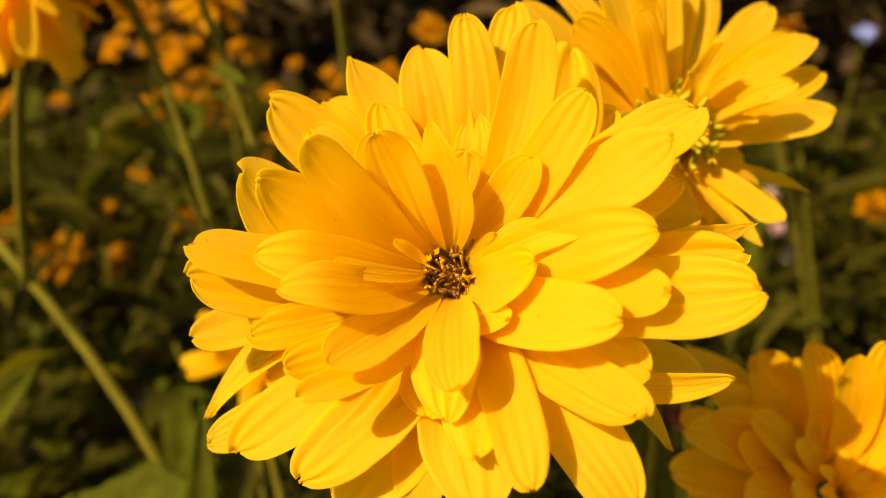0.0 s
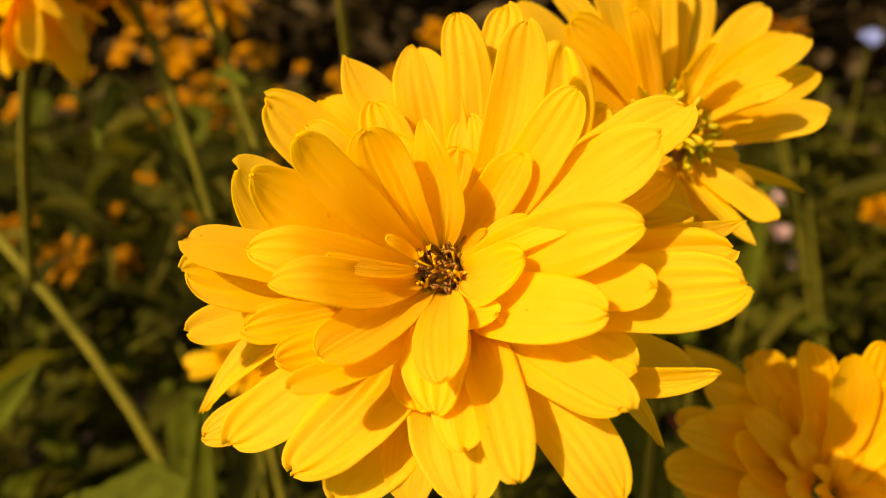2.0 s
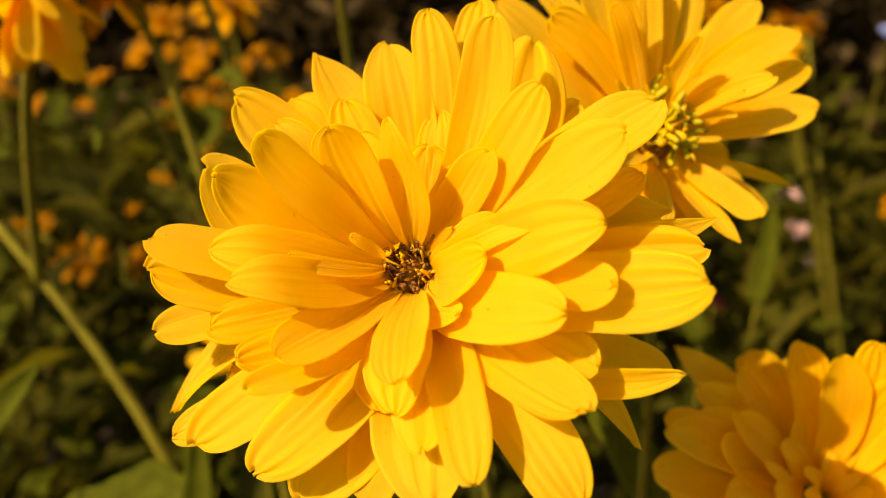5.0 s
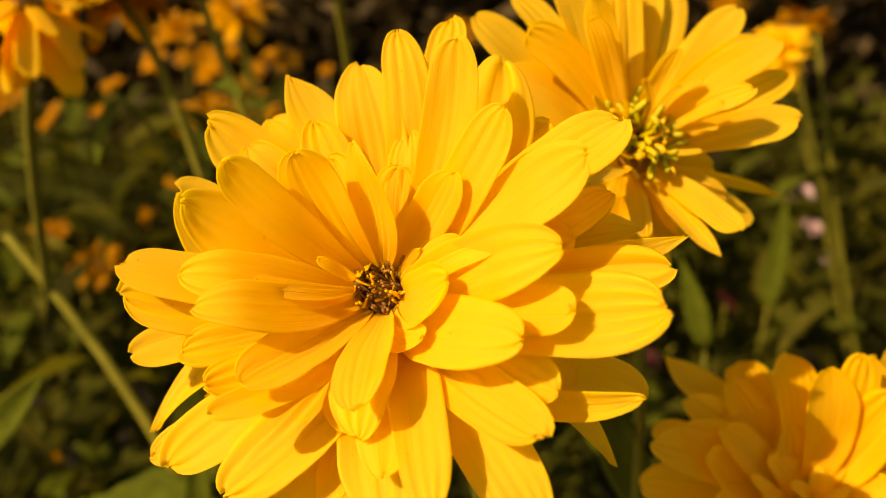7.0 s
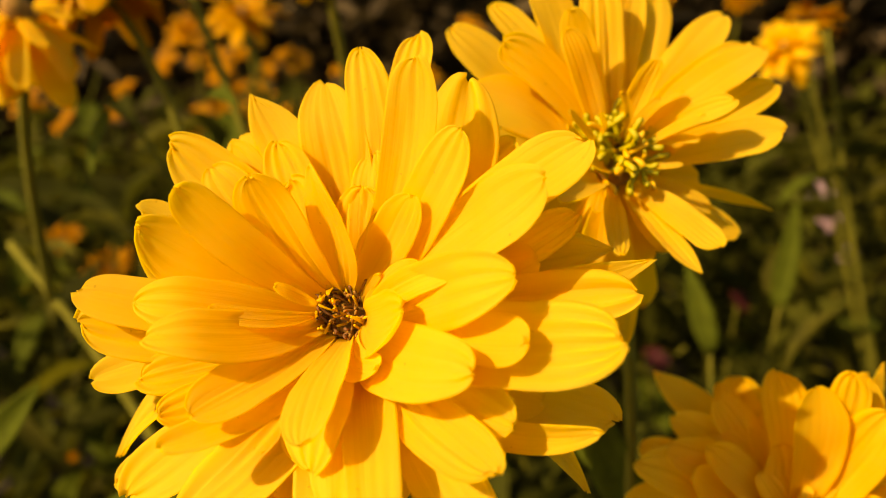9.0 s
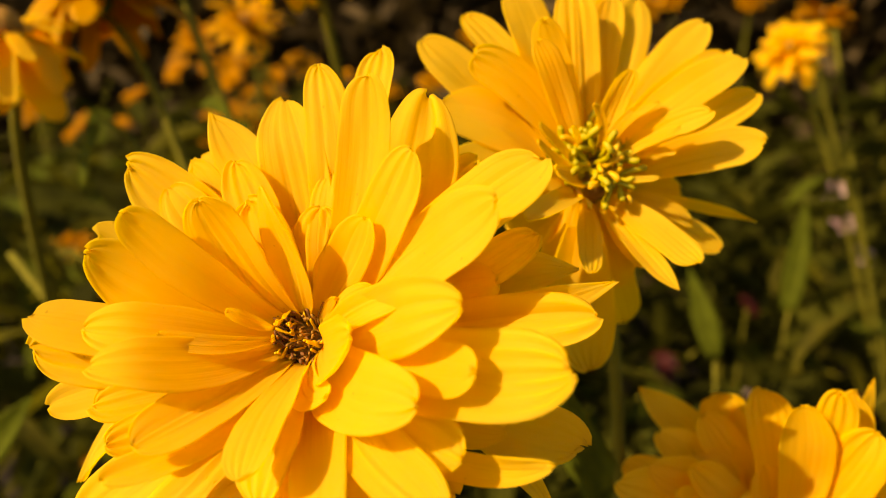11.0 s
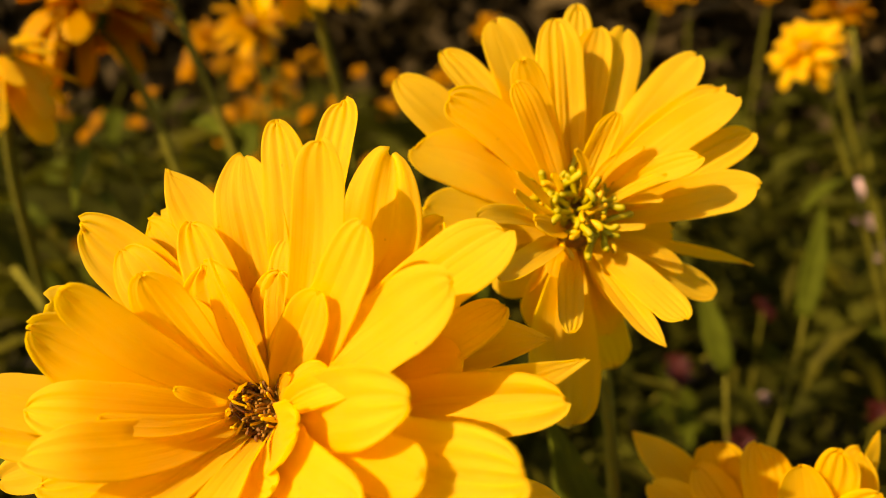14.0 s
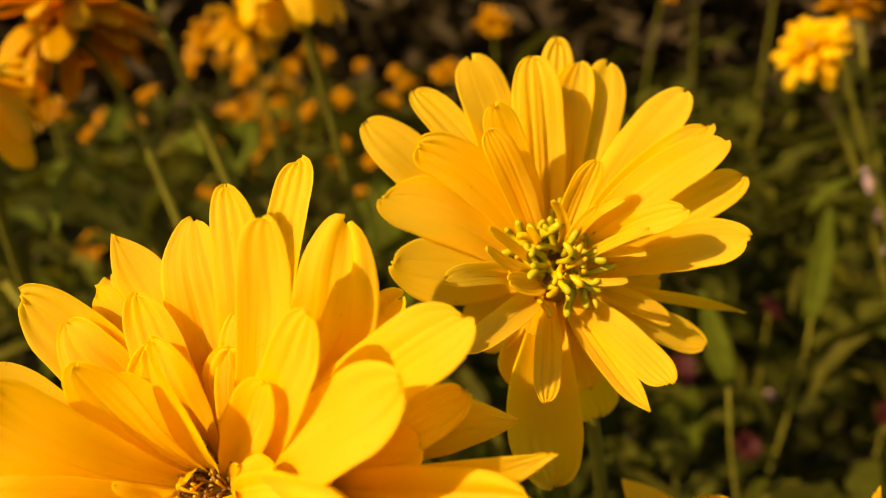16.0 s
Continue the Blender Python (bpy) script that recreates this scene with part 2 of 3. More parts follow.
    rim = 2 * (nu + nv) - 4
    me.polygons.foreach_set("use_smooth", [k < len(f) - rim for k in range(len(f))])
    return me


def petal(flower, az, root_r, root_h, lift, length, width, arch, sway, twist, **more):
    """Sizes in millimetres and degrees."""
    PETALS_MADE[0] += 1
    a = radians(az)
    r = root_r / 1000
    me = petal_body("petal", length / 1000, width / 1000, arch / 1000, sway / 1000, radians(twist), seed=PETALS_MADE[0] * 7 + 3,
                    root=(r * math.cos(a), r * math.sin(a), root_h / 1000), lift=radians(lift), az=a, **more)
    return part("petal", me, flower)


def axis_pose(place, axis):
    z = Vector(axis).normalized()
    x = Vector((0, 0, 1)).cross(z).normalized()
    y = z.cross(x)
    m = Matrix((x, y, z)).transposed().to_4x4()
    m.translation = place
    return m


def flower_head(place, axis):
    ob = new("flower")
    ob.matrix_world = axis_pose(place, axis)
    return ob


def add_stem(flower, world_points, radius, thin=0.8):
    inv = flower.matrix_world.inverted()
    pts = [inv @ Vector(p) for p in bend_line(*world_points, n=30)]
    v, f = tube(pts, [radius * (thin + (1 - thin) * i / 29) for i in range(30)], 9)
    return part("stem", mesh_of("stem", v, f, STEM), flower)


def cup_mesh(name, profile, mat, sides=18, wobble=0.0, seed=1):
    """A turned body from pairs of radius and height."""
    rng = random.Random(seed)
    verts, faces = [], []
    for r, z in profile:
        for k in range(sides):
            a = 2 * math.pi * k / sides
            q = r * (1 + wobble * rng.uniform(-1, 1))
            verts.append((q * math.cos(a), q * math.sin(a), z))
    for i in range(len(profile) - 1):
        for k in range(sides):
            k2 = (k + 1) % sides
            faces.append((i * sides + k, i * sides + k2, (i + 1) * sides + k2, (i + 1) * sides + k))
    faces.append(tuple(range(sides - 1, -1, -1)))
    faces.append(tuple((len(profile) - 1) * sides + k for k in range(sides)))
    return mesh_of(name, verts, faces, mat)


def leaf_mesh(name, length, width, droop, seed=0, lobes=0, nu=12, nv=7, mat=None):
    """A pointed leaf along +x from its stalk, its face up."""
    rng = random.Random(seed)
    ph = [rng.uniform(0, 6.28) for _ in range(4)]

    def place(u, v):
        w = 0.5 * width * (math.sin(math.pi * min(1, 0.06 + 0.94 * u) ** 0.75) ** 0.9 + 0.03)
        if lobes:
            w *= 1 + 0.28 * math.sin(lobes * 2 * math.pi * u + ph[0])
        side = w * v
        return np.array([u * length, side, -droop * length * u * u + 0.18 * width * abs(v) * math.sin(math.pi * u) + 0.04 * width * math.sin(7 * u + ph[1] + v)])

    v, f, uv = sheet(nu, nv, place, 0.00035)
    return mesh_of(name, v, f, mat or LEAF, uv)

# ---- ground ----
def ground_sheet():
    n = 60
    verts, faces = [], []
    coords = [math.copysign(abs(k) ** 2.4, k) * 400 for k in np.linspace(-1, 1, n)]
    for y in coords:
        for x in coords:
            r = math.hypot(x, y)
            h = 0.05 * noise.noise(Vector((x * 1.3, y * 1.3, 0))) + 0.02 * noise.noise(Vector((x * 6, y * 6, 3)))
            verts.append((x, y, h * min(1, 4 / (r + 0.1)) - 0.02))
    for i in range(n - 1):
        for j in range(n - 1):
            faces.append((i * n + j, i * n + j + 1, (i + 1) * n + j + 1, (i + 1) * n + j))
    ob = new("ground", mesh_of("ground", verts, faces, SOIL))
    return tagged(ob, "dark brown soil of a flower bed", "ground", kind="structure")


ground_sheet()

# ---- the three near flowers ----
# azimuth, root radius, root height, lift, length, width, arch, sway, twist
bloom_a = flower_head((0.00026, 0.09746, 0.96502), (-0.17, -0.82, 0.55))
petal(bloom_a, 119.7, 5.0, -11.0, 20.7, 36.9, 8.8, 1.0, -2.0, 0, point=2.0)
petal(bloom_a, 102.0, 5.0, -11.0, 20.8, 35.1, 10.8, 2.0, -1.4, 0, grooved=0.9)
petal(bloom_a, 91.2, 5.0, -11.0, 21.4, 39.3, 8.2, 2.0, -2.9, 0, grooved=0.6)
petal(bloom_a, 82.8, 5.0, -11.0, 11.5, 43.6, 7.6, 2.0, -0.7, 0, grooved=0.3)
petal(bloom_a, 71.7, 4.2, -7.0, 29.9, 37.4, 8.4, 0.0, -2.6, 0, grooved=0.5)
petal(bloom_a, 66.5, 5.0, -11.0, 17.8, 38.1, 12.8, 1.0, -4.8, 0, crimp=0.085, grooved=1.0)
petal(bloom_a, 50.9, 4.2, -7.0, 34.7, 32.3, 8.6, 1.0, -1.0, 0, grooved=0.15)
petal(bloom_a, 50.6, 5.0, -11.0, 14.0, 33.4, 7.1, 1.0, -1.2, 0, crimp=0.11)
petal(bloom_a, 36.1, 5.0, -11.0, 21.9, 41.4, 10.0, 2.0, 0.6, 0, grooved=0.7)
petal(bloom_a, 29.6, 4.2, -7.0, 29.3, 35.9, 10.2, 2.0, -0.4, 0, grooved=0.1)
petal(bloom_a, 27.1, 5.0, -11.0, 14.0, 34.0, 6.3, 1.0, -1.4, 0)
petal(bloom_a, 52.3, 3.4, -4.0, 32.8, 20.0, 7.2, 0.0, 0.0, 0)
petal(bloom_a, 85.2, 4.2, -7.0, 17.7, 22.5, 7.2, 1.0, -1.2, 0)
petal(bloom_a, 96.6, 3.4, -4.0, 45.1, 21.4, 8.6, 2.0, -1.8, -46)
petal(bloom_a, 120.9, 3.4, -4.0, 47.6, 23.4, 9.4, 1.5, 0.9, -16, grooved=1.3)
petal(bloom_a, 117.2, 4.2, -7.0, 19.2, 26.7, 8.7, 1.0, 0.1, 0)
petal(bloom_a, 144.5, 3.4, -4.0, 49.0, 28.5, 7.0, 1.5, 1.1, -12, grooved=0.4)
petal(bloom_a, 163.1, 4.2, -7.0, 42.3, 30.9, 10.4, 1.6, 1.4, 10, grooved=0.2)
petal(bloom_a, 159.4, 5.0, -11.0, 28.2, 34.7, 12.4, 1.0, 3.8, 0)
petal(bloom_a, 138.4, 5.0, -11.0, 30.5, 30.3, 9.5, 1.0, 0.5, 0)
petal(bloom_a, 131.4, 5.0, -11.0, 20.0, 32.0, 6.0, 1.0, -1.0, 0)
petal(bloom_a, 141.1, 5.0, -11.0, 25.5, 37.7, 10.6, 1.0, -0.8, 0, grooved=0.15)
petal(bloom_a, 130.1, 5.0, -11.0, 16.0, 33.8, 9.8, 1.0, -1.9, 0)
petal(bloom_a, -177.3, 4.2, -7.0, 31.8, 36.2, 8.1, 2.0, 1.3, 8)
petal(bloom_a, -170.7, 5.0, -11.0, 33.1, 37.3, 9.6, 2.0, 1.9, 0)
petal(bloom_a, -159.5, 5.0, -11.0, 20.9, 37.3, 7.4, 2.0, -0.6, 0)
petal(bloom_a, -154.0, 4.2, -7.0, 27.3, 28.4, 6.7, 1.0, 0.9, 0)
petal(bloom_a, -173.6, 3.4, -4.0, 43.1, 26.8, 8.2, 1.5, 0.7, 8, curl=-0.5, grooved=0.15)
petal(bloom_a, -156.1, 3.4, -4.0, 58.6, 26.5, 7.8, 1.0, 1.9, 6, curl=-0.6, grooved=0.15)
petal(bloom_a, -122.0, 3.4, -4.0, 48.0, 24.9, 8.0, 1.0, 0.7, 0, grooved=0.9)
petal(bloom_a, -135.9, 4.2, -7.0, 38.4, 27.5, 7.6, 1.0, 1.6, 0)
petal(bloom_a, -123.0, 4.2, -7.0, 47.3, 30.6, 5.6, 1.0, 3.7, 0)
petal(bloom_a, -146.3, 5.0, -11.0, 4.2, 40.9, 7.9, 4.0, -4.3, 25, point=2.2)
petal(bloom_a, -132.6, 4.2, -7.0, 16.0, 37.0, 9.8, 3.0, 1.5, 0)
petal(bloom_a, -140.8, 5.0, -11.0, 6.5, 41.7, 7.5, 2.0, 1.9, 0)
petal(bloom_a, -117.0, 4.2, -7.0, 20.1, 33.5, 11.4, 3.0, 4.0, 0, grooved=0.9)
petal(bloom_a, -107.8, 5.0, -11.0, 16.5, 33.9, 12.9, 3.0, 3.7, 0, grooved=0.3)
petal(bloom_a, -90.5, 5.0, -11.0, 20.5, 31.1, 9.7, 3.0, 0.0, 0)
petal(bloom_a, -79.2, 3.4, -4.0, 35.8, 22.6, 9.7, 2.0, 0.2, 0)
petal(bloom_a, -72.1, 3.4, -4.0, 53.6, 25.4, 7.7, 1.0, 0.1, 0)
petal(bloom_a, -71.9, 4.2, -7.0, 35.0, 28.0, 9.0, 2.0, 1.0, 0)
petal(bloom_a, -74.1, 5.0, -11.0, 30.3, 33.3, 13.8, 3.0, 0.0, 0)
petal(bloom_a, -61.1, 4.2, -7.0, 34.7, 34.4, 7.4, 3.0, 1.9, 0, grooved=0.15)
petal(bloom_a, -46.7, 4.2, -7.0, 19.0, 39.2, 9.8, 3.0, 1.0, 0, grooved=0.15)
petal(bloom_a, -33.6, 4.2, -7.0, 32.6, 35.4, 8.1, 2.0, -1.6, 0, grooved=1.4)
petal(bloom_a, -24.6, 4.2, -7.0, 30.3, 31.8, 7.6, 2.0, -0.3, 0)
petal(bloom_a, -18.1, 5.0, -11.0, 23.9, 40.4, 4.4, 0.0, -6.0, 34, point=1.3)
petal(bloom_a, -31.0, 5.0, -11.0, -22.3, 40.8, 4.9, 1.0, 4.5, 0, point=2.4)
petal(bloom_a, -14.7, 5.0, -11.0, -21.5, 39.2, 10.0, 2.0, -1.0, 0, grooved=0.3)
petal(bloom_a, -3.6, 4.2, -7.0, 24.7, 42.0, 11.7, 3.0, -1.9, 0, grooved=0.4)
petal(bloom_a, 8.2, 5.0, -11.0, 13.5, 39.4, 8.5, 2.0, -0.2, 0, crimp=0.09)
petal(bloom_a, 14.5, 5.0, -11.0, 9.2, 41.5, 7.4, 2.0, -2.6, 25, point=2.4)
petal(bloom_a, 20.5, 5.0, -11.0, 0.1, 36.6, 8.5, 2.0, 2.9, 0, point=2.2)
petal(bloom_a, 7.2, 4.2, -7.0, 43.5, 32.7, 9.5, 2.0, -0.5, 0, grooved=0.12)
petal(bloom_a, 14.7, 3.4, -4.0, 39.5, 23.0, 4.6, 1.0, 0.3, 0)
petal(bloom_a, 23.8, 3.4, -4.0, 36.2, 15.2, 5.8, 1.0, -0.2, 0)
petal(bloom_a, -6.7, 4.2, -7.0, 35.5, 33.1, 7.3, 2.0, -0.7, 0, grooved=0.15)
petal(bloom_a, -17.7, 4.2, -7.0, 47.7, 30.8, 10.4, 2.0, -2.5, 0, grooved=0.12)
petal(bloom_a, -3.1, 3.4, -4.0, 53.0, 17.7, 9.0, 1.0, -1.9, 0, grooved=0.1)
petal(bloom_a, -36.3, 3.4, -4.0, 48.0, 15.7, 5.4, 1.0, -2.7, 0)
petal(bloom_a, -168.9, 3.0, 0.0, 49.6, 15.7, 1.7, 1.0, 0.8, 0)
petal(bloom_a, -161.4, 3.0, 0.0, 50.9, 13.1, 1.9, 1.0, 0.9, 0)
petal(bloom_a, 163.0, 3.0, 0.0, 66.3, 8.2, 1.9, 1.0, 0.1, 0)
petal(bloom_a, -124.6, 3.4, -4.0, -29.7, 6.4, 4.1, 1.0, 0.0, 0)
petal(bloom_a, -174.6, 3.0, 0.0, -65.8, 4.8, 1.2, 0.0, 0.0, 20)
petal(bloom_a, 147.4, 3.0, 0.0, -66.2, 5.3, 1.4, 0.0, -0.2, -20)
petal(bloom_a, 120.0, 3.0, 0.0, -79.1, 6.5, 1.3, 1.0, 0.0, 10)
petal(bloom_a, 149.9, 3.0, 0.0, -82.6, 4.4, 1.1, 1.0, 0.0, 0)
petal(bloom_a, -12.0, 3.0, 0.0, -96.5, 8.9, 1.0, 1.0, 0.1, 0)
bloom_b = flower_head((0.04782, 0.13993, 0.97851), (0.15, -0.8, 0.57))
petal(bloom_b, 135.4, 3.5, -7.0, 14.0, 39.7, 10.1, 1.0, 0.4, 0, grooved=0.25)
petal(bloom_b, 120.2, 3.5, -7.0, 12.7, 38.5, 7.1, 1.0, -1.7, 0)
petal(bloom_b, 103.8, 3.5, -7.0, 13.6, 39.7, 9.8, 1.0, -0.2, 0)
petal(bloom_b, 81.0, 3.5, -7.0, 9.2, 41.9, 6.9, 1.0, 0.2, 0)
petal(bloom_b, 89.3, 3.5, -5.0, 19.4, 35.5, 9.1, 0.0, 0.2, 0)
petal(bloom_b, 75.3, 3.5, -7.0, 11.3, 37.2, 8.3, 0.0, 0.9, 0)
petal(bloom_b, 67.7, 3.5, -7.0, 6.7, 39.3, 8.9, 1.0, -0.8, 0, grooved=0.25)
petal(bloom_b, 47.4, 3.5, -5.0, 7.0, 38.5, 8.2, 1.0, 1.2, 0, grooved=0.25)
petal(bloom_b, 36.9, 3.5, -7.0, 15.8, 35.6, 5.9, 1.0, 2.0, 0)
petal(bloom_b, 30.2, 3.5, -5.0, 21.8, 33.4, 7.7, 1.0, 1.7, 0, grooved=0.25)
petal(bloom_b, 20.0, 3.5, -7.0, 17.2, 33.9, 7.3, 1.0, -0.2, 0)
petal(bloom_b, 14.0, 3.2, -3.0, 41.8, 22.3, 5.1, 1.0, 1.3, 0)
petal(bloom_b, 0.9, 3.5, -7.0, 25.2, 30.1, 8.0, 0.0, 1.1, 0)
petal(bloom_b, -26.4, 3.5, -7.0, 0.7, 18.6, 3.8, 1.0, 1.0, 0)
petal(bloom_b, -13.6, 3.5, -7.0, -8.8, 33.7, 2.6, 1.0, 0.0, 60, point=2.2)
petal(bloom_b, -27.4, 3.5, -7.0, -10.3, 27.2, 6.5, 1.0, -0.4, 0)
petal(bloom_b, -56.4, 3.5, -5.0, 23.5, 23.7, 6.3, 1.0, 0.4, 0, grooved=0.15)
petal(bloom_b, -66.1, 3.5, -5.0, 14.9, 24.3, 4.7, 1.0, -0.8, 0, point=1.6)
petal(bloom_b, -105.8, 3.5, -5.0, 33.0, 23.2, 4.4, 1.0, 0.0, 0)
petal(bloom_b, 133.9, 3.5, -5.0, 24.9, 29.9, 8.6, 1.0, -3.1, -12, grooved=0.25)
petal(bloom_b, 108.1, 3.2, -3.0, 31.4, 28.1, 6.7, 0.0, -0.1, -10)
petal(bloom_b, 114.4, 3.2, -3.0, 37.8, 25.0, 5.6, 0.0, -0.5, -10)
petal(bloom_b, 151.5, 3.5, -7.0, 17.2, 29.8, 11.5, 1.0, -2.8, 0, grooved=0.25)
petal(bloom_b, -169.8, 3.5, -5.0, 52.5, 25.9, 4.4, 1.0, -0.9, 18)
petal(bloom_b, -140.9, 3.5, -5.0, 48.0, 27.9, 5.2, 2.0, 0.8, 28)
petal(bloom_b, -95.2, 3.5, -7.0, -15.4, 33.0, 12.5, 3.0, -2.3, 0, grooved=0.3)
petal(bloom_b, -67.4, 3.5, -7.0, -45.3, 31.9, 11.0, 2.0, -1.5, 0, grooved=0.3)
petal(bloom_b, 171.9, 3.5, -7.0, 15.2, 25.5, 12.0, 1.0, 0.3, 0, grooved=0.25)
petal(bloom_b, 64.3, 3.2, -3.0, 44.6, 18.7, 4.5, -1.0, 0.7, 0)
petal(bloom_b, 37.7, 3.0, -1.0, 48.1, 15.3, 1.4, 1.0, 1.6, 0)
petal(bloom_b, 11.3, 3.0, -1.0, 49.2, 15.9, 1.9, 1.0, 0.4, 0)
petal(bloom_b, -20.3, 3.0, -1.0, 31.1, 9.6, 1.3, 1.0, -1.0, 0)
petal(bloom_b, -163.1, 3.0, -1.0, 52.6, 11.0, 4.4, 1.0, 1.5, 0)
petal(bloom_b, 154.3, 3.0, -1.0, 48.7, 14.6, 1.7, 1.0, 0.6, 0)
petal(bloom_b, 170.1, 3.0, -1.0, 48.7, 14.7, 2.5, 1.0, 1.5, 0)
petal(bloom_b, 94.8, 3.0, -1.0, 58.7, 12.1, 1.8, 1.0, -1.8, 0)
petal(bloom_b, 51.0, 3.0, -1.0, 60.4, 12.7, 1.4, 1.0, 1.1, 0)
petal(bloom_b, -1.3, 3.0, -1.0, 33.7, 12.8, 1.8, 1.0, 1.4, 0)
petal(bloom_b, 136.3, 3.0, -1.0, 67.2, 10.9, 1.3, 0.0, -0.7, 0)
petal(bloom_b, -118.7, 3.5, -7.0, 30.8, 9.0, 4.1, 1.0, -0.1, 0)
bloom_c = flower_head((0.08431, 0.12296, 0.90601), (0.05, -0.62, 0.78))
petal(bloom_c, 119.0, 4.2, -8.0, -0.9, 39.4, 9.5, 1.0, -3.0, 0, point=2.2)
petal(bloom_c, 101.4, 4.2, -8.0, 15.6, 30.5, 11.0, 1.0, -0.9, 0, grooved=0.3)
petal(bloom_c, 95.3, 4.2, -5.0, 38.1, 30.6, 10.5, 1.0, -1.1, 0, grooved=0.3)
petal(bloom_c, 86.1, 4.2, -4.0, 53.1, 29.5, 10.5, 1.0, -1.3, 0, grooved=0.3)
petal(bloom_c, 70.5, 4.2, -5.0, 48.7, 33.5, 8.0, 1.0, -1.5, 0, grooved=0.2)
petal(bloom_c, 60.0, 4.5, -8.0, 40.6, 34.0, 8.5, 1.0, -2.8, 0)
petal(bloom_c, 112.9, 4.2, -7.0, 20.3, 27.5, 9.5, 1.0, -1.0, 0)
petal(bloom_c, 128.0, 4.2, -7.0, 12.0, 29.0, 10.0, 1.0, -1.0, 0)
petal(bloom_c, 145.4, 4.2, -6.0, 18.6, 27.5, 10.5, 1.5, -1.5, 0)
petal(bloom_c, 156.6, 4.2, -8.0, 21.3, 33.0, 11.5, 2.0, -2.0, 0)
petal(bloom_c, 167.0, 4.2, -8.0, 6.2, 30.5, 11.5, 2.0, -1.0, 0)
petal(bloom_c, 160.2, 4.0, -3.0, 40.0, 14.4, 3.4, 1.0, 0.5, 0)
petal(bloom_c, 137.0, 4.0, -4.5, 26.0, 22.0, 9.5, 1.0, -0.5, 0, grooved=0.2)
petal(bloom_c, 50.0, 4.0, -5.0, 50.2, 28.8, 10.5, 1.0, 0.1, 0)
petal(bloom_c, 54.4, 4.5, -8.0, 27.3, 37.4, 5.2, 1.0, -2.1, 40, point=2.0)
for bloom, label in ((bloom_a, "large full double yellow flower head on a green stem"),
                     (bloom_b, "yellow double flower with a green-yellow tufted centre"),
                     (bloom_c, "yellow double flower half in shade on a green stem")):
    tagged(bloom, label, "flower", "yellow flowers")


def fill(flower, count, seed, reach, lift, layer, widths=(9, 11)):
    """Petals of the inner and hidden whorls that close the gaps between the others."""
    rng = random.Random(seed)
    for k in range(count):
        petal(flower, 360 * (k + rng.uniform(-0.3, 0.3)) / count, layer[0], layer[1], lift + rng.uniform(-7, 7), reach * rng.uniform(0.85, 1.1), rng.uniform(*widths), rng.uniform(0.5, 2.5), rng.uniform(-1, 1), rng.uniform(-10, 10))


fill(bloom_a, 17, 41, 27.0, 12, (5.0, -11.5))
fill(bloom_a, 13, 42, 20.0, 27, (4.0, -8.5))
for az, reach, lift, wide in ((38, 9.0, 50, 1.6), (12, 7.5, 58, 1.4), (-24, 9.0, 52, 1.7), (-52, 8.0, 46, 2.0), (-88, 8.0, 38, 1.5), (138, 8.0, 40, 1.3), (-146, 8.5, 40, 1.4)):
    petal(bloom_a, az, 3.4, -5.0, lift, reach, wide, 0.4, 0.5, 15, point=1.6)
fill(bloom_b, 9, 44, 17.0, -14, (3.4, -7.6))
fill(bloom_c, 13, 43, 28.0, 8, (4.5, -8.4))
fill(bloom_c, 12, 45, 23.0, 24, (4.2, -6.5))
fill(bloom_c, 8, 46, 15.0, 42, (3.4, -4.5), (5, 8))
fill(bloom_c, 12, 47, 9.0, 58, (2.2, -3.5), (2.0, 4.0))
# part of this bloom's shading sits in its petal tint
for ob in bloom_c.children:
    ob.data.materials[0] = SHADE_GOLD


def world_of(flower, x, y, z):
    return flower.matrix_world @ Vector((x, y, z))


def dress(flower, size, ground_at, lean, via=()):
    """The green cup under a head and its stem down to the bed."""
    part("calyx", cup_mesh("calyx", [(0.0022, -0.018 * size), (0.0042, -0.0155 * size), (0.0060, -0.0125 * size), (0.0052, -0.0112 * size), (0.003, -0.0105 * size), (0.001, -0.010 * size)], CALYX, 16, 0.05), flower, "green calyx cup")
    a = world_of(flower, 0, 0, -0.017 * size)
    b = world_of(flower, 0, 0, -0.075)
    g = Vector(ground_at)
    bends = [Vector(p) for p in via] or [b]
    add_stem(flower, (a, *bends, g + Vector(lean), g), 0.0019)


dress(bloom_a, 1.0, (0.06, 0.26, 0.0), (0, 0.0, 0.6))
dress(bloom_b, 0.98, (0.05, 0.19, 0.0), (0.005, -0.012, 0.6), ((0.072, 0.172, 0.95),))
dress(bloom_c, 0.8, (0.20, 0.30, 0.0), (0, 0.0, 0.6))


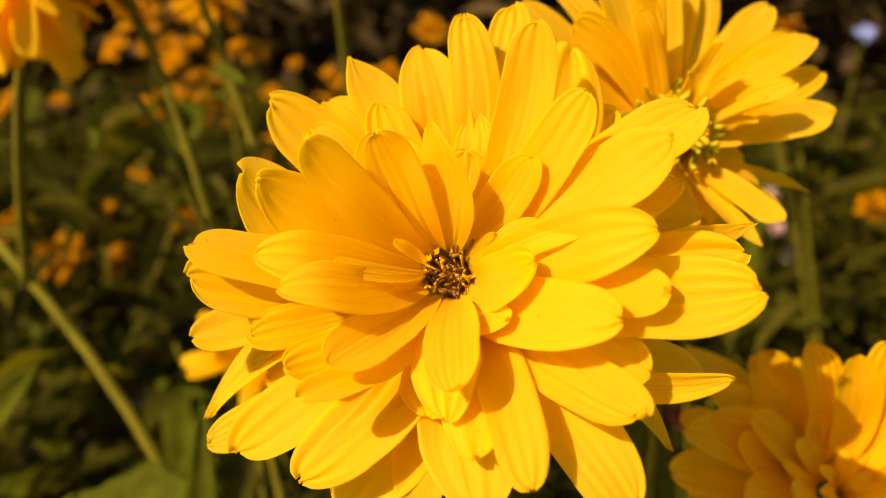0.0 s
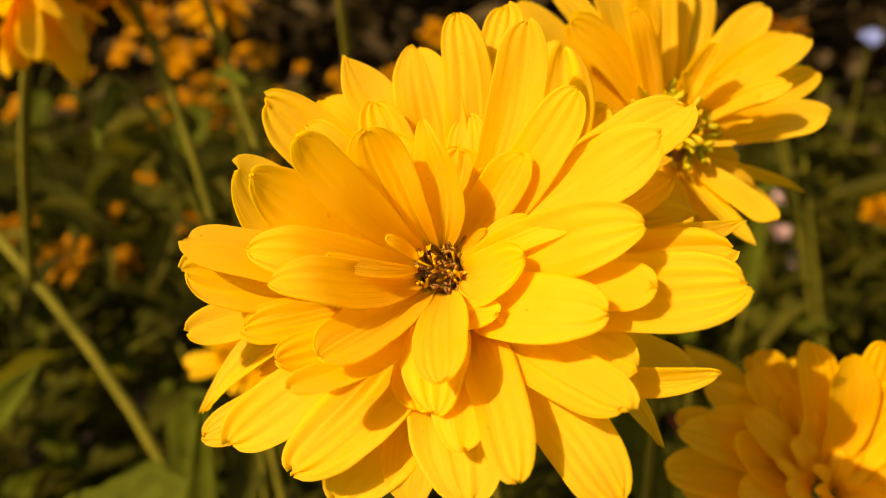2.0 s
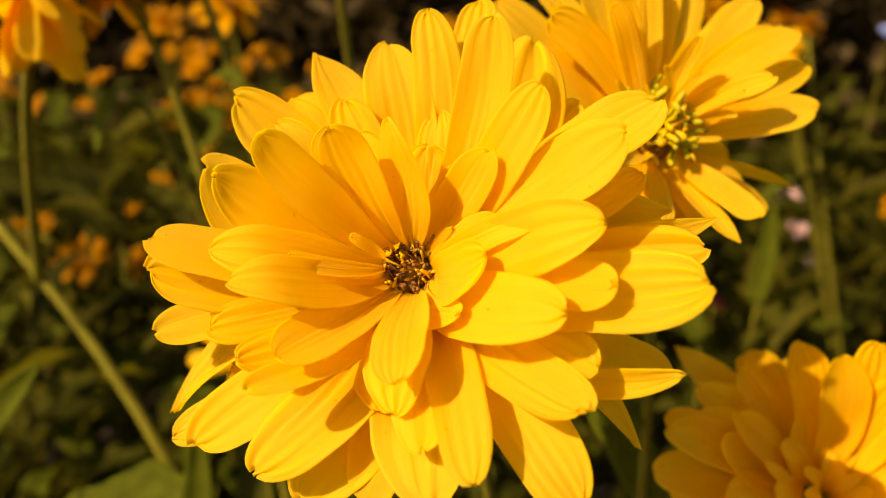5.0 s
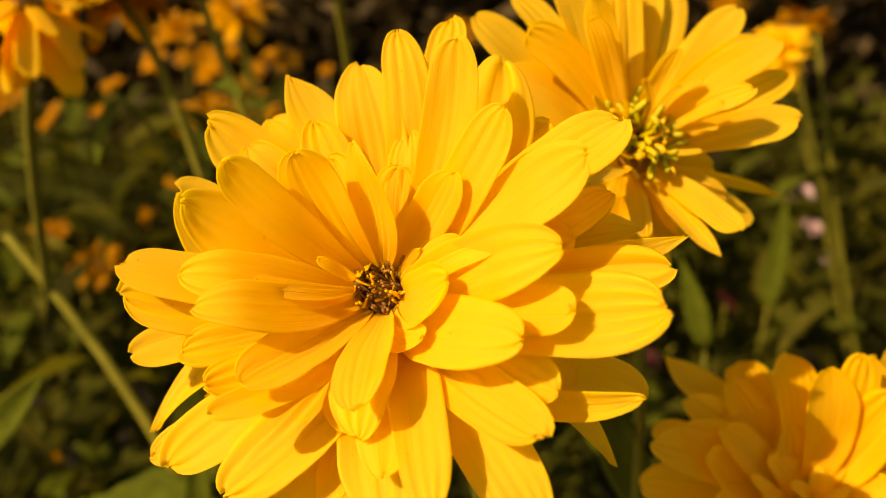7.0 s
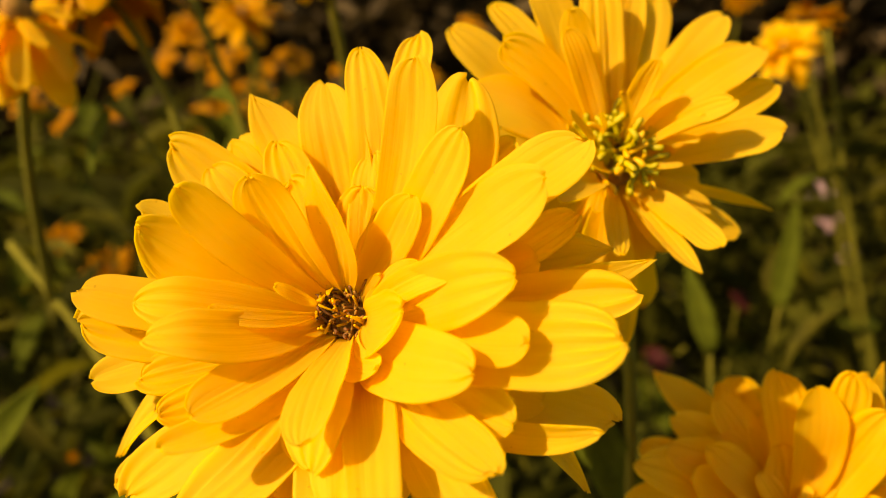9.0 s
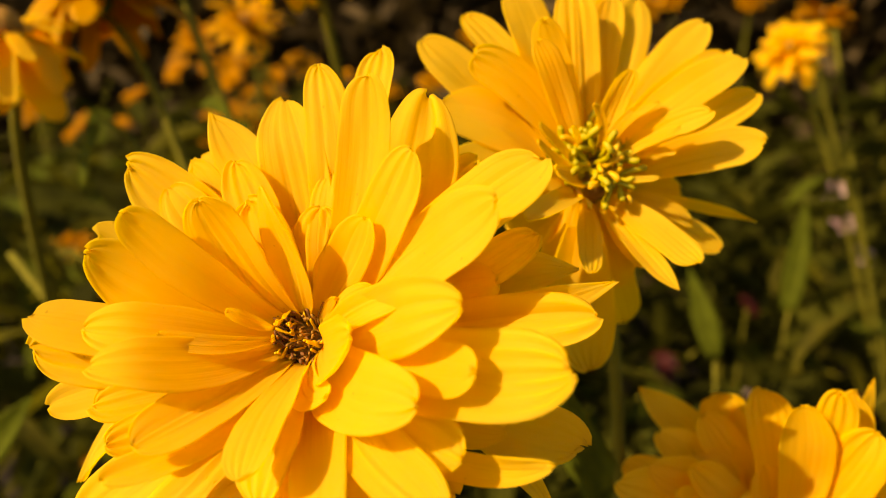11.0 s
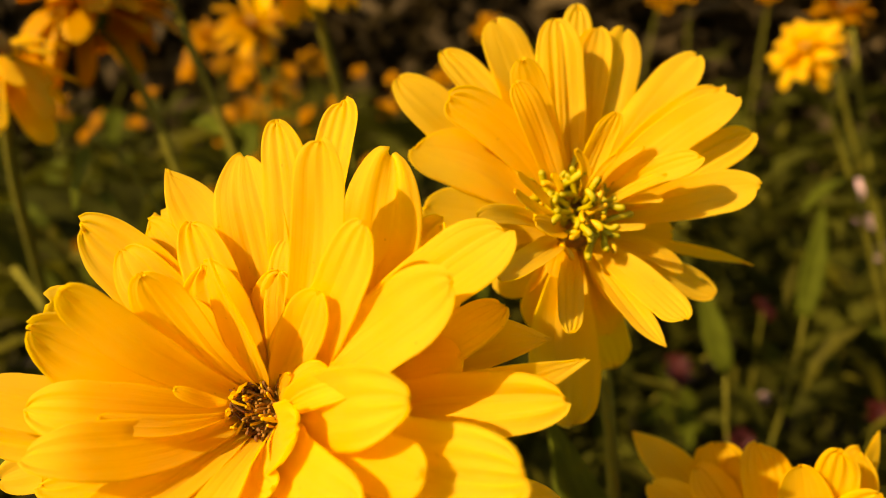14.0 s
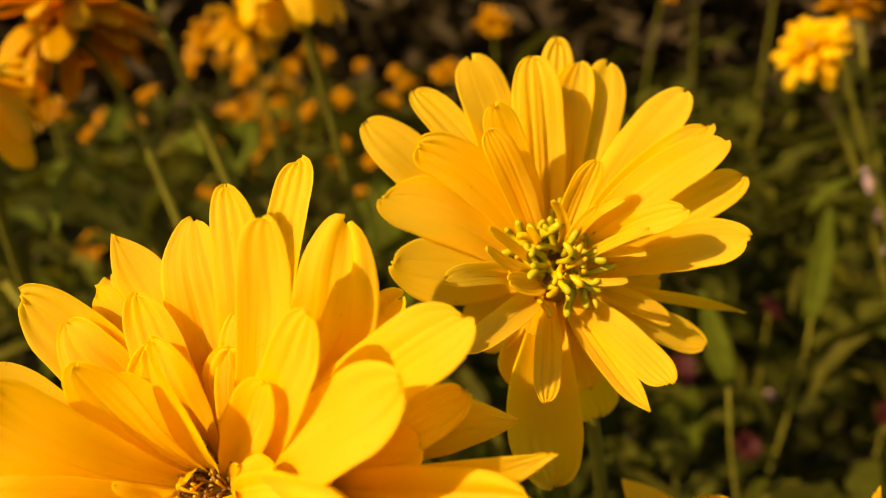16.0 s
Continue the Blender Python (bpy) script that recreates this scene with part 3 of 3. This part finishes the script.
def disc_a(flower):
    """Low brown cone sunk between the petals, golden florets and dark curled ones."""
    cone = part("cone", cup_mesh("cone", [(0.0034, -0.010), (0.0036, -0.0078), (0.0030, -0.0055), (0.0018, -0.0042), (0.0005, -0.0036)], CONE, 20, 0.06), flower, "brown centre cone")
    rng = random.Random(5)
    shapes = {}
    for key, mat in (("dark", ANTHER), ("brown", CONE), ("gold", GOLD)):
        shapes[key] = []
        for k in range(5):
            L = rng.uniform(0.0022, 0.0042)
            b, c = rng.uniform(0.0003, 0.0013), rng.uniform(-0.0006, 0.0006)
            turn = rng.uniform(2.2, 4.4)
            pts = [(b * (1 - math.cos(turn * q)), c * math.sin(2.4 * q), L * (q - 0.25 * q ** 3)) for q in (0, 0.15, 0.3, 0.45, 0.6, 0.72, 0.84, 0.93, 1.0)]
            v, f = tube(pts, [r * rng.uniform(0.9, 1.1) for r in (0.00018, 0.00017, 0.00017, 0.00018, 0.00021, 0.00025, 0.00025, 0.00020, 0.00009)], 7)
            shapes[key].append(mesh_of("floret", v, f, mat))
    for k in range(96):
        r = 0.0043 * math.sqrt((k + 0.5) / 96) * rng.uniform(0.75, 1.2)
        a = k * 2.39996 + rng.uniform(-0.3, 0.3)
        x, y = r * math.cos(a), 0.0006 + r * math.sin(a)
        h = -0.0040 - 0.0012 * (r / 0.0044) ** 2
        key = rng.choice(("dark", "dark", "brown", "gold")) if x < -0.0008 else rng.choice(("gold", "gold", "brown", "brown", "dark"))
        tilt = Matrix.Rotation(a, 4, "Z") @ Matrix.Rotation(r / 0.0044 * rng.uniform(0.1, 1.1), 4, "Y") @ Matrix.Rotation(rng.uniform(0, 6.28), 4, "Z")
        part("floret", shapes[key][rng.randrange(5)], cone, m=Matrix.Translation((x, y, h + rng.uniform(-0.0006, 0.0008))) @ tilt)


def disc_b(flower):
    """A tuft of curled green-yellow tubes round a dark hollow."""
    cone = part("cone", cup_mesh("cone", [(0.0032, -0.0110), (0.0042, -0.007), (0.0046, -0.004), (0.0040, -0.002), (0.0022, -0.0008), (0.0005, -0.0004)], CONE, 20, 0.06), flower, "brown centre cone")
    rng = random.Random(9)
    shapes = []
    for k in range(16):
        L = rng.uniform(0.0046, 0.0080)
        c = rng.uniform(0.0008, 0.0034)
        w = rng.uniform(0.9, 1.2)
        pts = [(c * math.sin(2.6 * q), 0.4 * c * math.sin(3.4 * q + k), L * (q - 0.22 * q ** 3)) for q in (0, 0.15, 0.3, 0.45, 0.6, 0.75, 0.88, 0.96, 1.0)]
        v, f = tube(pts, [w * r for r in (0.00044, 0.00050, 0.00054, 0.00057, 0.00060, 0.00061, 0.00058, 0.00046, 0.00018)], 8)
        shapes.append(mesh_of("floret", v, f, FLORET if k % 4 else GOLD))
    for k in range(92):
        r = 0.0061 * math.sqrt((k + 0.5) / 92) * rng.uniform(0.85, 1.12)
        a = k * 2.39996 + rng.uniform(-0.25, 0.25)
        x, y = r * math.cos(a), 0.0009 + r * math.sin(a)
        if math.hypot(x - 0.0004, y + 0.0042) < 0.0022:
            continue
        out = r / 0.0061
        lean = rng.uniform(0.85, 1.45) if out > 0.35 else rng.uniform(0.7, 1.25)
        tilt = Matrix.Rotation(a + rng.choice((-1.9, -1.4, -0.5, 0.5, 1.4, 1.9)) + rng.uniform(-0.4, 0.4), 4, "Z") @ Matrix.Rotation(lean, 4, "Y") @ Matrix.Rotation(rng.uniform(0, 6.28), 4, "Z") @ Matrix.Scale(rng.uniform(0.8, 1.1), 4)
        part("floret", shapes[rng.randrange(16)], cone, m=Matrix.Translation((x, y, 0.0006 - 0.0026 * out * out + rng.uniform(0, 0.0026))) @ tilt)


disc_a(bloom_a)
disc_b(bloom_b)

# ---- the flower bed behind ----
FAR_PETALS = [petal_body("petal", L, W, arch, sway, 0.0, nu=8, nv=5, seed=k + 900, root=(0.004, 0, -0.004), lift=0.0, az=0.0, mat=SHADE_GOLD)
              for k, (L, W, arch, sway) in enumerate(((0.034, 0.0105, 0.003, 0.001), (0.031, 0.0095, 0.002, -0.001), (0.028, 0.0100, 0.002, 0.0), (0.022, 0.0085, 0.001, 0.001), (0.036, 0.0115, 0.004, 0.0)))]
# the same petals in a colour darkened as if in shade
SHADED_PETALS = [me.copy() for me in FAR_PETALS]
for me in SHADED_PETALS:
    me.materials[0] = ORANGE_SHADED
AMBER_SHADED_PETALS = [me.copy() for me in FAR_PETALS]
for me in AMBER_SHADED_PETALS:
    me.materials[0] = AMBER_SHADED
FAR_CONE = cup_mesh("cone", [(0.0045, -0.006), (0.0055, -0.002), (0.0040, 0.002), (0.0008, 0.004)], CONE, 10, 0.05)
FAR_CALYX = cup_mesh("calyx", [(0.0018, -0.016), (0.0045, -0.013), (0.0065, -0.009), (0.004, -0.004)], CALYX, 10, 0.05)


def far_flower(place, axis, size, seed, droop=0.0, whorls=((11, 4), (10, 24), (7, 48)), stem_to=None, petals=FAR_PETALS, via=None):
    """A double yellow flower of the bed: whorls of petals (count, lift) round a cone, on its stem."""
    rng = random.Random(seed)
    ob = new("flower")
    ob.matrix_world = axis_pose(Vector(place), axis)
    for w, (count, lift) in enumerate(whorls):
        for k in range(count):
            a = 2 * math.pi * (k + 0.5 * w + rng.uniform(-0.25, 0.25)) / count
            up = radians(lift - droop + rng.uniform(-9, 9))
            s = size * rng.uniform(0.88, 1.08) * (1 - 0.12 * w)
            m = Matrix.Rotation(a, 4, "Z") @ Matrix.Rotation(-up, 4, "Y") @ Matrix.Rotation(rng.uniform(-0.35, 0.35), 4, "X") @ Matrix.Scale(s, 4)
            part("petal", petals[rng.randrange(5)], ob, m=m)
    part("cone", FAR_CONE, ob, m=Matrix.Scale(size, 4))
    part("calyx", FAR_CALYX, ob, m=Matrix.Scale(size, 4))
    foot = Vector(stem_to) if stem_to else Vector((place[0] + rng.uniform(-0.1, 0.1), place[1] + rng.uniform(-0.05, 0.12), 0.0))
    top = ob.matrix_world @ Vector((0, 0, -0.015 * size))
    low = ob.matrix_world @ Vector((0, 0, -0.06))
    bends = [Vector(p) for p in via] if via else (low, foot + Vector((rng.uniform(-0.05, 0.05), 0, 0.5 * place[2])))
    add_stem(ob, (top, *bends, foot), 0.0024)
    return tagged(ob, "double yellow flower on a tall green stem", "flower", "yellow flowers")


FAR_LEAVES = [leaf_mesh("leaf", L, W, d, k, lobes) for k, (L, W, d, lobes) in enumerate(((0.085, 0.030, 0.25, 0), (0.065, 0.026, 0.40, 2), (0.100, 0.032, 0.15, 3), (0.050, 0.018, 0.30, 0), (0.075, 0.034, 0.55, 2)))]


def aim_leaf(stalk, base, tip, width, droop=0.12, seed=0, face=(0.0, -0.6, 0.8), lobes=0):
    """A leaf of its own shape from base to tip."""
    b, t = Vector(base), Vector(tip)
    x = (t - b).normalized()
    y = Vector(face).cross(x).normalized()
    z = x.cross(y)
    m = Matrix((x, y, z)).transposed().to_4x4()
    m.translation = b
    me = leaf_mesh("leaf", (t - b).length, width, droop, seed, lobes)
    return part("leaf", me, stalk, m=stalk.matrix_world.inverted() @ m)


def stalk(points, radius, seed, leaves=0, label="green leafy stalk of the flower bed", spread=(0.15, 0.95)):
    """A leafy stalk along a bent line from the bed to its top."""
    rng = random.Random(seed)
    ob = new("leafy_stalk")
    ob.matrix_world = Matrix.Translation(points[0])
    bpy.context.view_layer.update()
    line = bend_line(*points, n=14)
    v, f = tube([p - line[0] for p in line], [radius * (1 - 0.45 * i / 13) for i in range(14)], 7)
    part("stem", mesh_of("stem", v, f, STEM), ob)
    for k in range(leaves):
        q = spread[0] + (spread[1] - spread[0]) * (k + rng.random()) / max(1, leaves)
        p = line[min(13, int(q * 13))] - line[0]
        a = k * 2.4 + rng.uniform(-0.5, 0.5)
        m = Matrix.Translation(p) @ Matrix.Rotation(a, 4, "Z") @ Matrix.Rotation(rng.uniform(-0.7, 0.5), 4, "Y") @ Matrix.Rotation(rng.uniform(-0.4, 0.4), 4, "X") @ Matrix.Scale(rng.uniform(0.7, 1.25), 4)
        part("leaf", FAR_LEAVES[rng.randrange(5)], ob, m=m)
    return tagged(ob, label, "plant", "leafy stalks")


# flowers close behind
far_flower((-0.136, 0.240, 1.017), (0.10, -0.30, 0.94), 0.95, 1, droop=62, stem_to=(-0.1995, 0.3102, 0.8815), via=((-0.150, 0.246, 0.98), (-0.178, 0.285, 0.93)))
far_flower((-0.147, 0.312, 1.038), (-0.28, 0.14, 0.93), 1.3, 4, droop=40, whorls=((15, 2), (14, 16), (8, 44)), stem_to=(0.02, 0.20, 0.0), via=((-0.114, 0.314, 1.000), (-0.062, 0.270, 0.80)), petals=AMBER_SHADED_PETALS)
far_flower((-0.047, 0.300, 1.049), (0.0, -0.1, 1.0), 0.95, 3, droop=52, stem_to=(-0.06, 0.50, 0.0), via=((-0.040, 0.330, 1.0), (-0.052, 0.45, 0.75)))
far_flower((-0.187, 0.602, 1.022), (0.1, -0.45, 0.9), 1.1, 6, droop=15, petals=AMBER_SHADED_PETALS)
far_flower((0.208, 0.482, 0.982), (-0.45, -0.60, 0.62), 0.70, 2, droop=5, whorls=((13, -22), (12, 2), (10, 26), (8, 52)), stem_to=(0.50, 0.60, 0.0), via=((0.232, 0.500, 0.950), (0.36, 0.55, 0.70)))
far_flower((0.262, 0.570, 1.000), (0.2, -0.2, 0.95), 0.8, 5, droop=20, stem_to=(0.50, 0.70, 0.0), petals=SHADED_PETALS)
far_flower((-0.088, 0.288, 0.855), (0.15, -0.5, 0.8), 0.85, 8, stem_to=(-0.10, 0.33, 0.0))
# flowers deeper in the bed, the shade there put into their petal colour
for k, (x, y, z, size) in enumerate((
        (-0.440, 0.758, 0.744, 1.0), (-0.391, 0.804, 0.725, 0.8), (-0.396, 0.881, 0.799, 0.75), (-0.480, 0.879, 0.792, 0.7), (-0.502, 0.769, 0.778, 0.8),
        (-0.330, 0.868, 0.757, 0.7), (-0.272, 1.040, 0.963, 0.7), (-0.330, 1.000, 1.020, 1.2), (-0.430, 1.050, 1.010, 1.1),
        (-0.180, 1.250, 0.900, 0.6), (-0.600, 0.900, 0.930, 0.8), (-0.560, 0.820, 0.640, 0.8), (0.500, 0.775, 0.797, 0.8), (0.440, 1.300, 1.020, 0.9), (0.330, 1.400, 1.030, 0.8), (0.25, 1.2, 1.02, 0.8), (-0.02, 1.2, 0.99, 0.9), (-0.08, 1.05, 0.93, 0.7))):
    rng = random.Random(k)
    far_flower((x, y, z), (rng.uniform(-0.3, 0.3), -0.55, 0.8), size, 20 + k, petals=SHADED_PETALS)


def small_flower(place, size, mat, seed, label, group, count=9):
    """A small single flower on a thin stalk."""
    rng = random.Random(seed)
    ob = new("small_flower")
    ob.matrix_world = axis_pose(Vector(place), (rng.uniform(-0.3, 0.3), -0.6, 0.7))
    bpy.context.view_layer.update()
    me = leaf_mesh("petal", size, size * 0.62, 0.2, seed, 0, 6, 5, mat)
    for k in range(count):
        m = Matrix.Rotation(2 * math.pi * k / count + rng.uniform(-0.2, 0.2), 4, "Z") @ Matrix.Rotation(-rng.uniform(0.2, 0.9), 4, "Y")
        part("petal", me, ob, m=m)
    add_stem(ob, (Vector(place), Vector(place) - Vector((0, -0.02, 0.1)), Vector((place[0], place[1] + 0.05, 0.4)), Vector((place[0] + 0.03, place[1] + 0.06, 0.0))), 0.0014)
    return tagged(ob, label, "flower", group)


# a tall cluster of orange blooms, and single ones round it
CLUSTER = (-0.517, 1.45, 0.805)
SINGLES = (
    (-0.402, 1.3, 0.933, 0.023), (-0.34, 1.3, 0.945, 0.0271), (-0.313, 1.3, 0.872, 0.0242), (-0.223, 1.3, 0.859, 0.0241),
    (-0.324, 1.3, 0.788, 0.0203), (-0.337, 1.3, 0.752, 0.0216), (-0.292, 1.3, 0.69, 0.0288), (-0.265, 1.3, 0.755, 0.0237),
    (-0.722, 1.3, 0.688, 0.0289), (-0.545, 1.3, 0.731, 0.0234), (-0.793, 1.3, 0.869, 0.0232), (-0.485, 1.3, 0.928, 0.0332),
    (-0.587, 1.3, 0.951, 0.0334), (-0.207, 1.3, 0.914, 0.0161), (-0.268, 1.3, 0.928, 0.0162), (-0.549, 1.0, 0.764, 0.0177),
    (-0.502, 1.0, 0.741, 0.0244), (-0.624, 1.0, 0.88, 0.0171), (-0.514, 1.0, 0.932, 0.021), (-0.728, 1.0, 0.304, 0.0181),
    (-0.544, 1.0, 0.893, 0.0153), (-0.619, 1.0, 0.354, 0.0168),
)
rng = random.Random(77)
for k in range(48):
    x, z = rng.gauss(CLUSTER[0], 0.044), rng.gauss(CLUSTER[2], 0.075)
    small_flower((x, CLUSTER[1] + rng.uniform(-0.06, 0.06), z), rng.uniform(0.020, 0.030), ORANGE_SHADED, 300 + k, "small orange-yellow flower in a loose cluster", "small orange flowers")
for k, (x, y, z, s) in enumerate(SINGLES):
    small_flower((x, y, z), s, ORANGE_SHADED, 360 + k, "small orange-yellow flower in a loose cluster", "small orange flowers", 11)
for x, y, z, s in ((0.448, 0.941, 0.768, 0.020), (0.460, 0.929, 0.729, 0.022), (0.520, 1.000, 0.742, 0.018), (0.530, 1.010, 0.655, 0.018), (0.300, 0.780, 0.560, 0.014)):
    small_flower((x, y, z), s, PINK, 400 + int(x * 100), "pale pink flower among green leaves", "pale pink flowers", 12)
for x, y, z, s in ((0.233, 0.592, 0.758, 0.012), (0.185, 0.475, 0.705, 0.012), (0.150, 0.520, 0.735, 0.012), (0.300, 0.520, 0.700, 0.013), (0.170, 0.620, 0.690, 0.013)):
    small_flower((x, y, z), s, RED, 500 + int(x * 100), "dark red flower deep in the bed", "dark red flowers", 10)
small_flower((0.552, 0.950, 0.985), 0.016, BLUE, 601, "small blue flower behind the bed", "blue flowers", 8)

# stalks and leaves close behind the flowers
stalk(((0.0, 0.20, 0.0), (-0.020, 0.214, 0.790), (-0.146, 0.277, 0.846), (-0.228, 0.329, 0.906)), 0.0040, 11)
s2 = stalk(((0.06, 0.30, 0.0), (0.000, 0.27, 0.78), (-0.100, 0.30, 1.0), (-0.114, 0.320, 1.045)), 0.0030, 12)
aim_leaf(s2, (-0.094, 0.290, 0.982), (-0.074, 0.262, 0.982), 0.008, 0.1, 2)
s3 = stalk(((0.00, 0.32, 0.0), (-0.03, 0.31, 0.6), (-0.10, 0.28, 0.98), (-0.116, 0.250, 0.982)), 0.0018, 13)
aim_leaf(s3, (-0.116, 0.249, 0.980), (-0.124, 0.240, 0.958), 0.008, 0.1, 3, (-0.4, -0.8, 0.4))
s4 = stalk(((-0.20, 0.22, 0.0), (-0.19, 0.21, 0.4), (-0.18, 0.208, 0.75), (-0.170, 0.209, 0.855)), 0.0022, 14)
aim_leaf(s4, (-0.166, 0.208, 0.860), (-0.136, 0.207, 0.892), 0.012, 0.05, 4, (0.2, -0.8, 0.5))
s5 = stalk(((-0.08, 0.19, 0.0), (-0.08, 0.20, 0.4), (-0.085, 0.21, 0.7), (-0.088, 0.213, 0.850)), 0.0026, 15)
aim_leaf(s5, (-0.088, 0.213, 0.835), (-0.168, 0.226, 0.812), 0.026, 0.1, 5, (0.0, -0.6, 0.8), 2)
aim_leaf(s5, (-0.080, 0.180, 0.800), (-0.074, 0.185, 0.890), 0.013, 0.05, 6, (0.1, -1.0, 0.1))
s6 = stalk(((0.08, 0.17, 0.0), (0.075, 0.17, 0.4), (0.07, 0.17, 0.7), (0.062, 0.170, 0.870)), 0.0022, 16)
aim_leaf(s6, (0.0541, 0.166, 0.8862), (0.0435, 0.1777, 0.9101), 0.0125, 0.06, 27, (-0.6, -0.6, 0.4))
aim_leaf(s6, (0.064, 0.168, 0.865), (0.041, 0.164, 0.922), 0.013, 0.06, 7, (-0.3, -0.9, 0.2))
s7 = stalk(((0.30, 0.40, 0.0), (0.24, 0.38, 0.4), (0.14, 0.35, 0.7), (0.134, 0.345, 0.835)), 0.0014, 17)
aim_leaf(s7, (0.134, 0.343, 0.835), (0.122, 0.356, 0.880), 0.012, 0.1, 8, (-0.1, -1.0, 0.1))
s8 = stalk(((0.10, 0.55, 0.0), (0.16, 0.53, 0.4), (0.23, 0.50, 0.7), (0.230, 0.498, 0.795)), 0.0018, 18)
aim_leaf(s8, (0.229, 0.498, 0.793), (0.246, 0.520, 0.872), 0.016, 0.15, 9, (-0.2, -1.0, 0.1))
stalk(((0.50, 0.56, 0.0), (0.42, 0.53, 0.4), (0.275, 0.495, 0.82), (0.246, 0.512, 0.990)), 0.0024, 21, 5, "pale green thick stalk")
# taller stalks through the bed
for k in range(40):
    rng = random.Random(1000 + k)
    y = 0.50 + 1.25 * ((k + 0.5) / 40) ** 1.15
    x = rng.uniform(-1.3, 1.2)
    h = 1.0 + 0.03 * y - rng.uniform(0.05, 0.50) * y
    stalk(((x, y, 0.0), (x + rng.uniform(-0.08, 0.08), y, 0.4 * h), (x + rng.uniform(-0.12, 0.12), y, 0.75 * h), (x + rng.uniform(-0.25, 0.25), y + rng.uniform(-0.05, 0.05), h)), rng.uniform(0.0018, 0.0034), 2000 + k, rng.randrange(14, 24), spread=(0.40, 1.0))


def leaf_mass(name, count, place, size, seed, label, mat=None, inner=False, slim=1.0):
    """Many small leaves in one body."""
    rng = np.random.default_rng(seed)
    outline = ((0.0, 0.0, 0.0), (0.35, 0.5, 0.10), (0.35, 0.0, 0.0), (0.35, -0.5, 0.10), (0.7, 0.38, 0.02), (0.7, 0.0, -0.06), (0.7, -0.38, 0.02), (1.0, 0.0, -0.2))
    shape = ((0, 2, 1), (0, 3, 2), (1, 2, 5, 4), (2, 3, 6, 5), (4, 5, 7), (5, 6, 7))
    verts, faces, uvs = [], [], []
    for k in range(count):
        c = place(rng)
        L = rng.uniform(*size)
        m = np.array(Euler((rng.uniform(-0.8, 0.8), rng.uniform(-0.9, 0.9), rng.uniform(0, 6.283))).to_matrix())
        w = L * slim * rng.uniform(0.28, 0.45)
        base = 8 * k
        verts.append(np.array(outline) * (L, w, L) @ m.T + np.array(c))
        uvs += [(b + 0.5, a) for a, b, h in outline]
        faces += [tuple(base + i for i in q) for q in shape]
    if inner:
        # uneven upright sheet added for the hedge's shaded inside, hides sky between leaves
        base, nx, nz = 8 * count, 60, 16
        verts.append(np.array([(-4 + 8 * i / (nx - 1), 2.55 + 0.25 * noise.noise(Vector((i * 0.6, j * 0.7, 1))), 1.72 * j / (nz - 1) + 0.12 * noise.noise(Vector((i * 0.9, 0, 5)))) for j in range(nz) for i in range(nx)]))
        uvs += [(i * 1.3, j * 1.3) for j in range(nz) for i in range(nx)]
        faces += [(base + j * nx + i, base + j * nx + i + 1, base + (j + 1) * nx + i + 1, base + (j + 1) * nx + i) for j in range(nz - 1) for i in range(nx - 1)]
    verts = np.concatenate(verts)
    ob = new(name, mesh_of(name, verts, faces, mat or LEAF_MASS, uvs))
    return tagged(ob, label, "foliage", kind="stuff")


def bed(rng):
    y = rng.uniform(0.55, 2.0)
    x = rng.uniform(-1.7, 1.6)
    top = 0.93 - 0.10 * rng.random() * y - 0.25 * abs(noise.noise(Vector((x * 3, y * 3, 0))))
    return Vector((x, y, top * rng.uniform(0.05, 1.0) ** 0.6))


def near_bed(rng):
    y = rng.uniform(0.30, 0.62)
    x = rng.uniform(-0.9, 0.9)
    top = 0.80 - 0.35 * abs(noise.noise(Vector((x * 5, y * 5, 2)))) - 0.1 * rng.random()
    return Vector((x, y, top * rng.uniform(0.1, 1.0) ** 0.5))


def hedge(rng):
    y = rng.uniform(2.0, 3.0)
    x = rng.uniform(-3.2, 3.0)
    top = 1.75 + 0.3 * noise.noise(Vector((x * 1.2, y, 0)))
    return Vector((x, y, top * rng.uniform(0.1, 1.0)))


def feathery(rng):
    y = rng.uniform(0.36, 1.25)
    x = rng.uniform(-0.95, 0.95)
    top = 0.97 - 0.10 * y - 0.22 * abs(noise.noise(Vector((x * 6, y * 6, 8))))
    return Vector((x, y, top - 0.42 * rng.random() ** 1.4))


leaf_mass("feathery_foliage", 1300, feathery, (0.040, 0.095), 6, "olive green feathery leaves between the stems", FERN, slim=0.55)
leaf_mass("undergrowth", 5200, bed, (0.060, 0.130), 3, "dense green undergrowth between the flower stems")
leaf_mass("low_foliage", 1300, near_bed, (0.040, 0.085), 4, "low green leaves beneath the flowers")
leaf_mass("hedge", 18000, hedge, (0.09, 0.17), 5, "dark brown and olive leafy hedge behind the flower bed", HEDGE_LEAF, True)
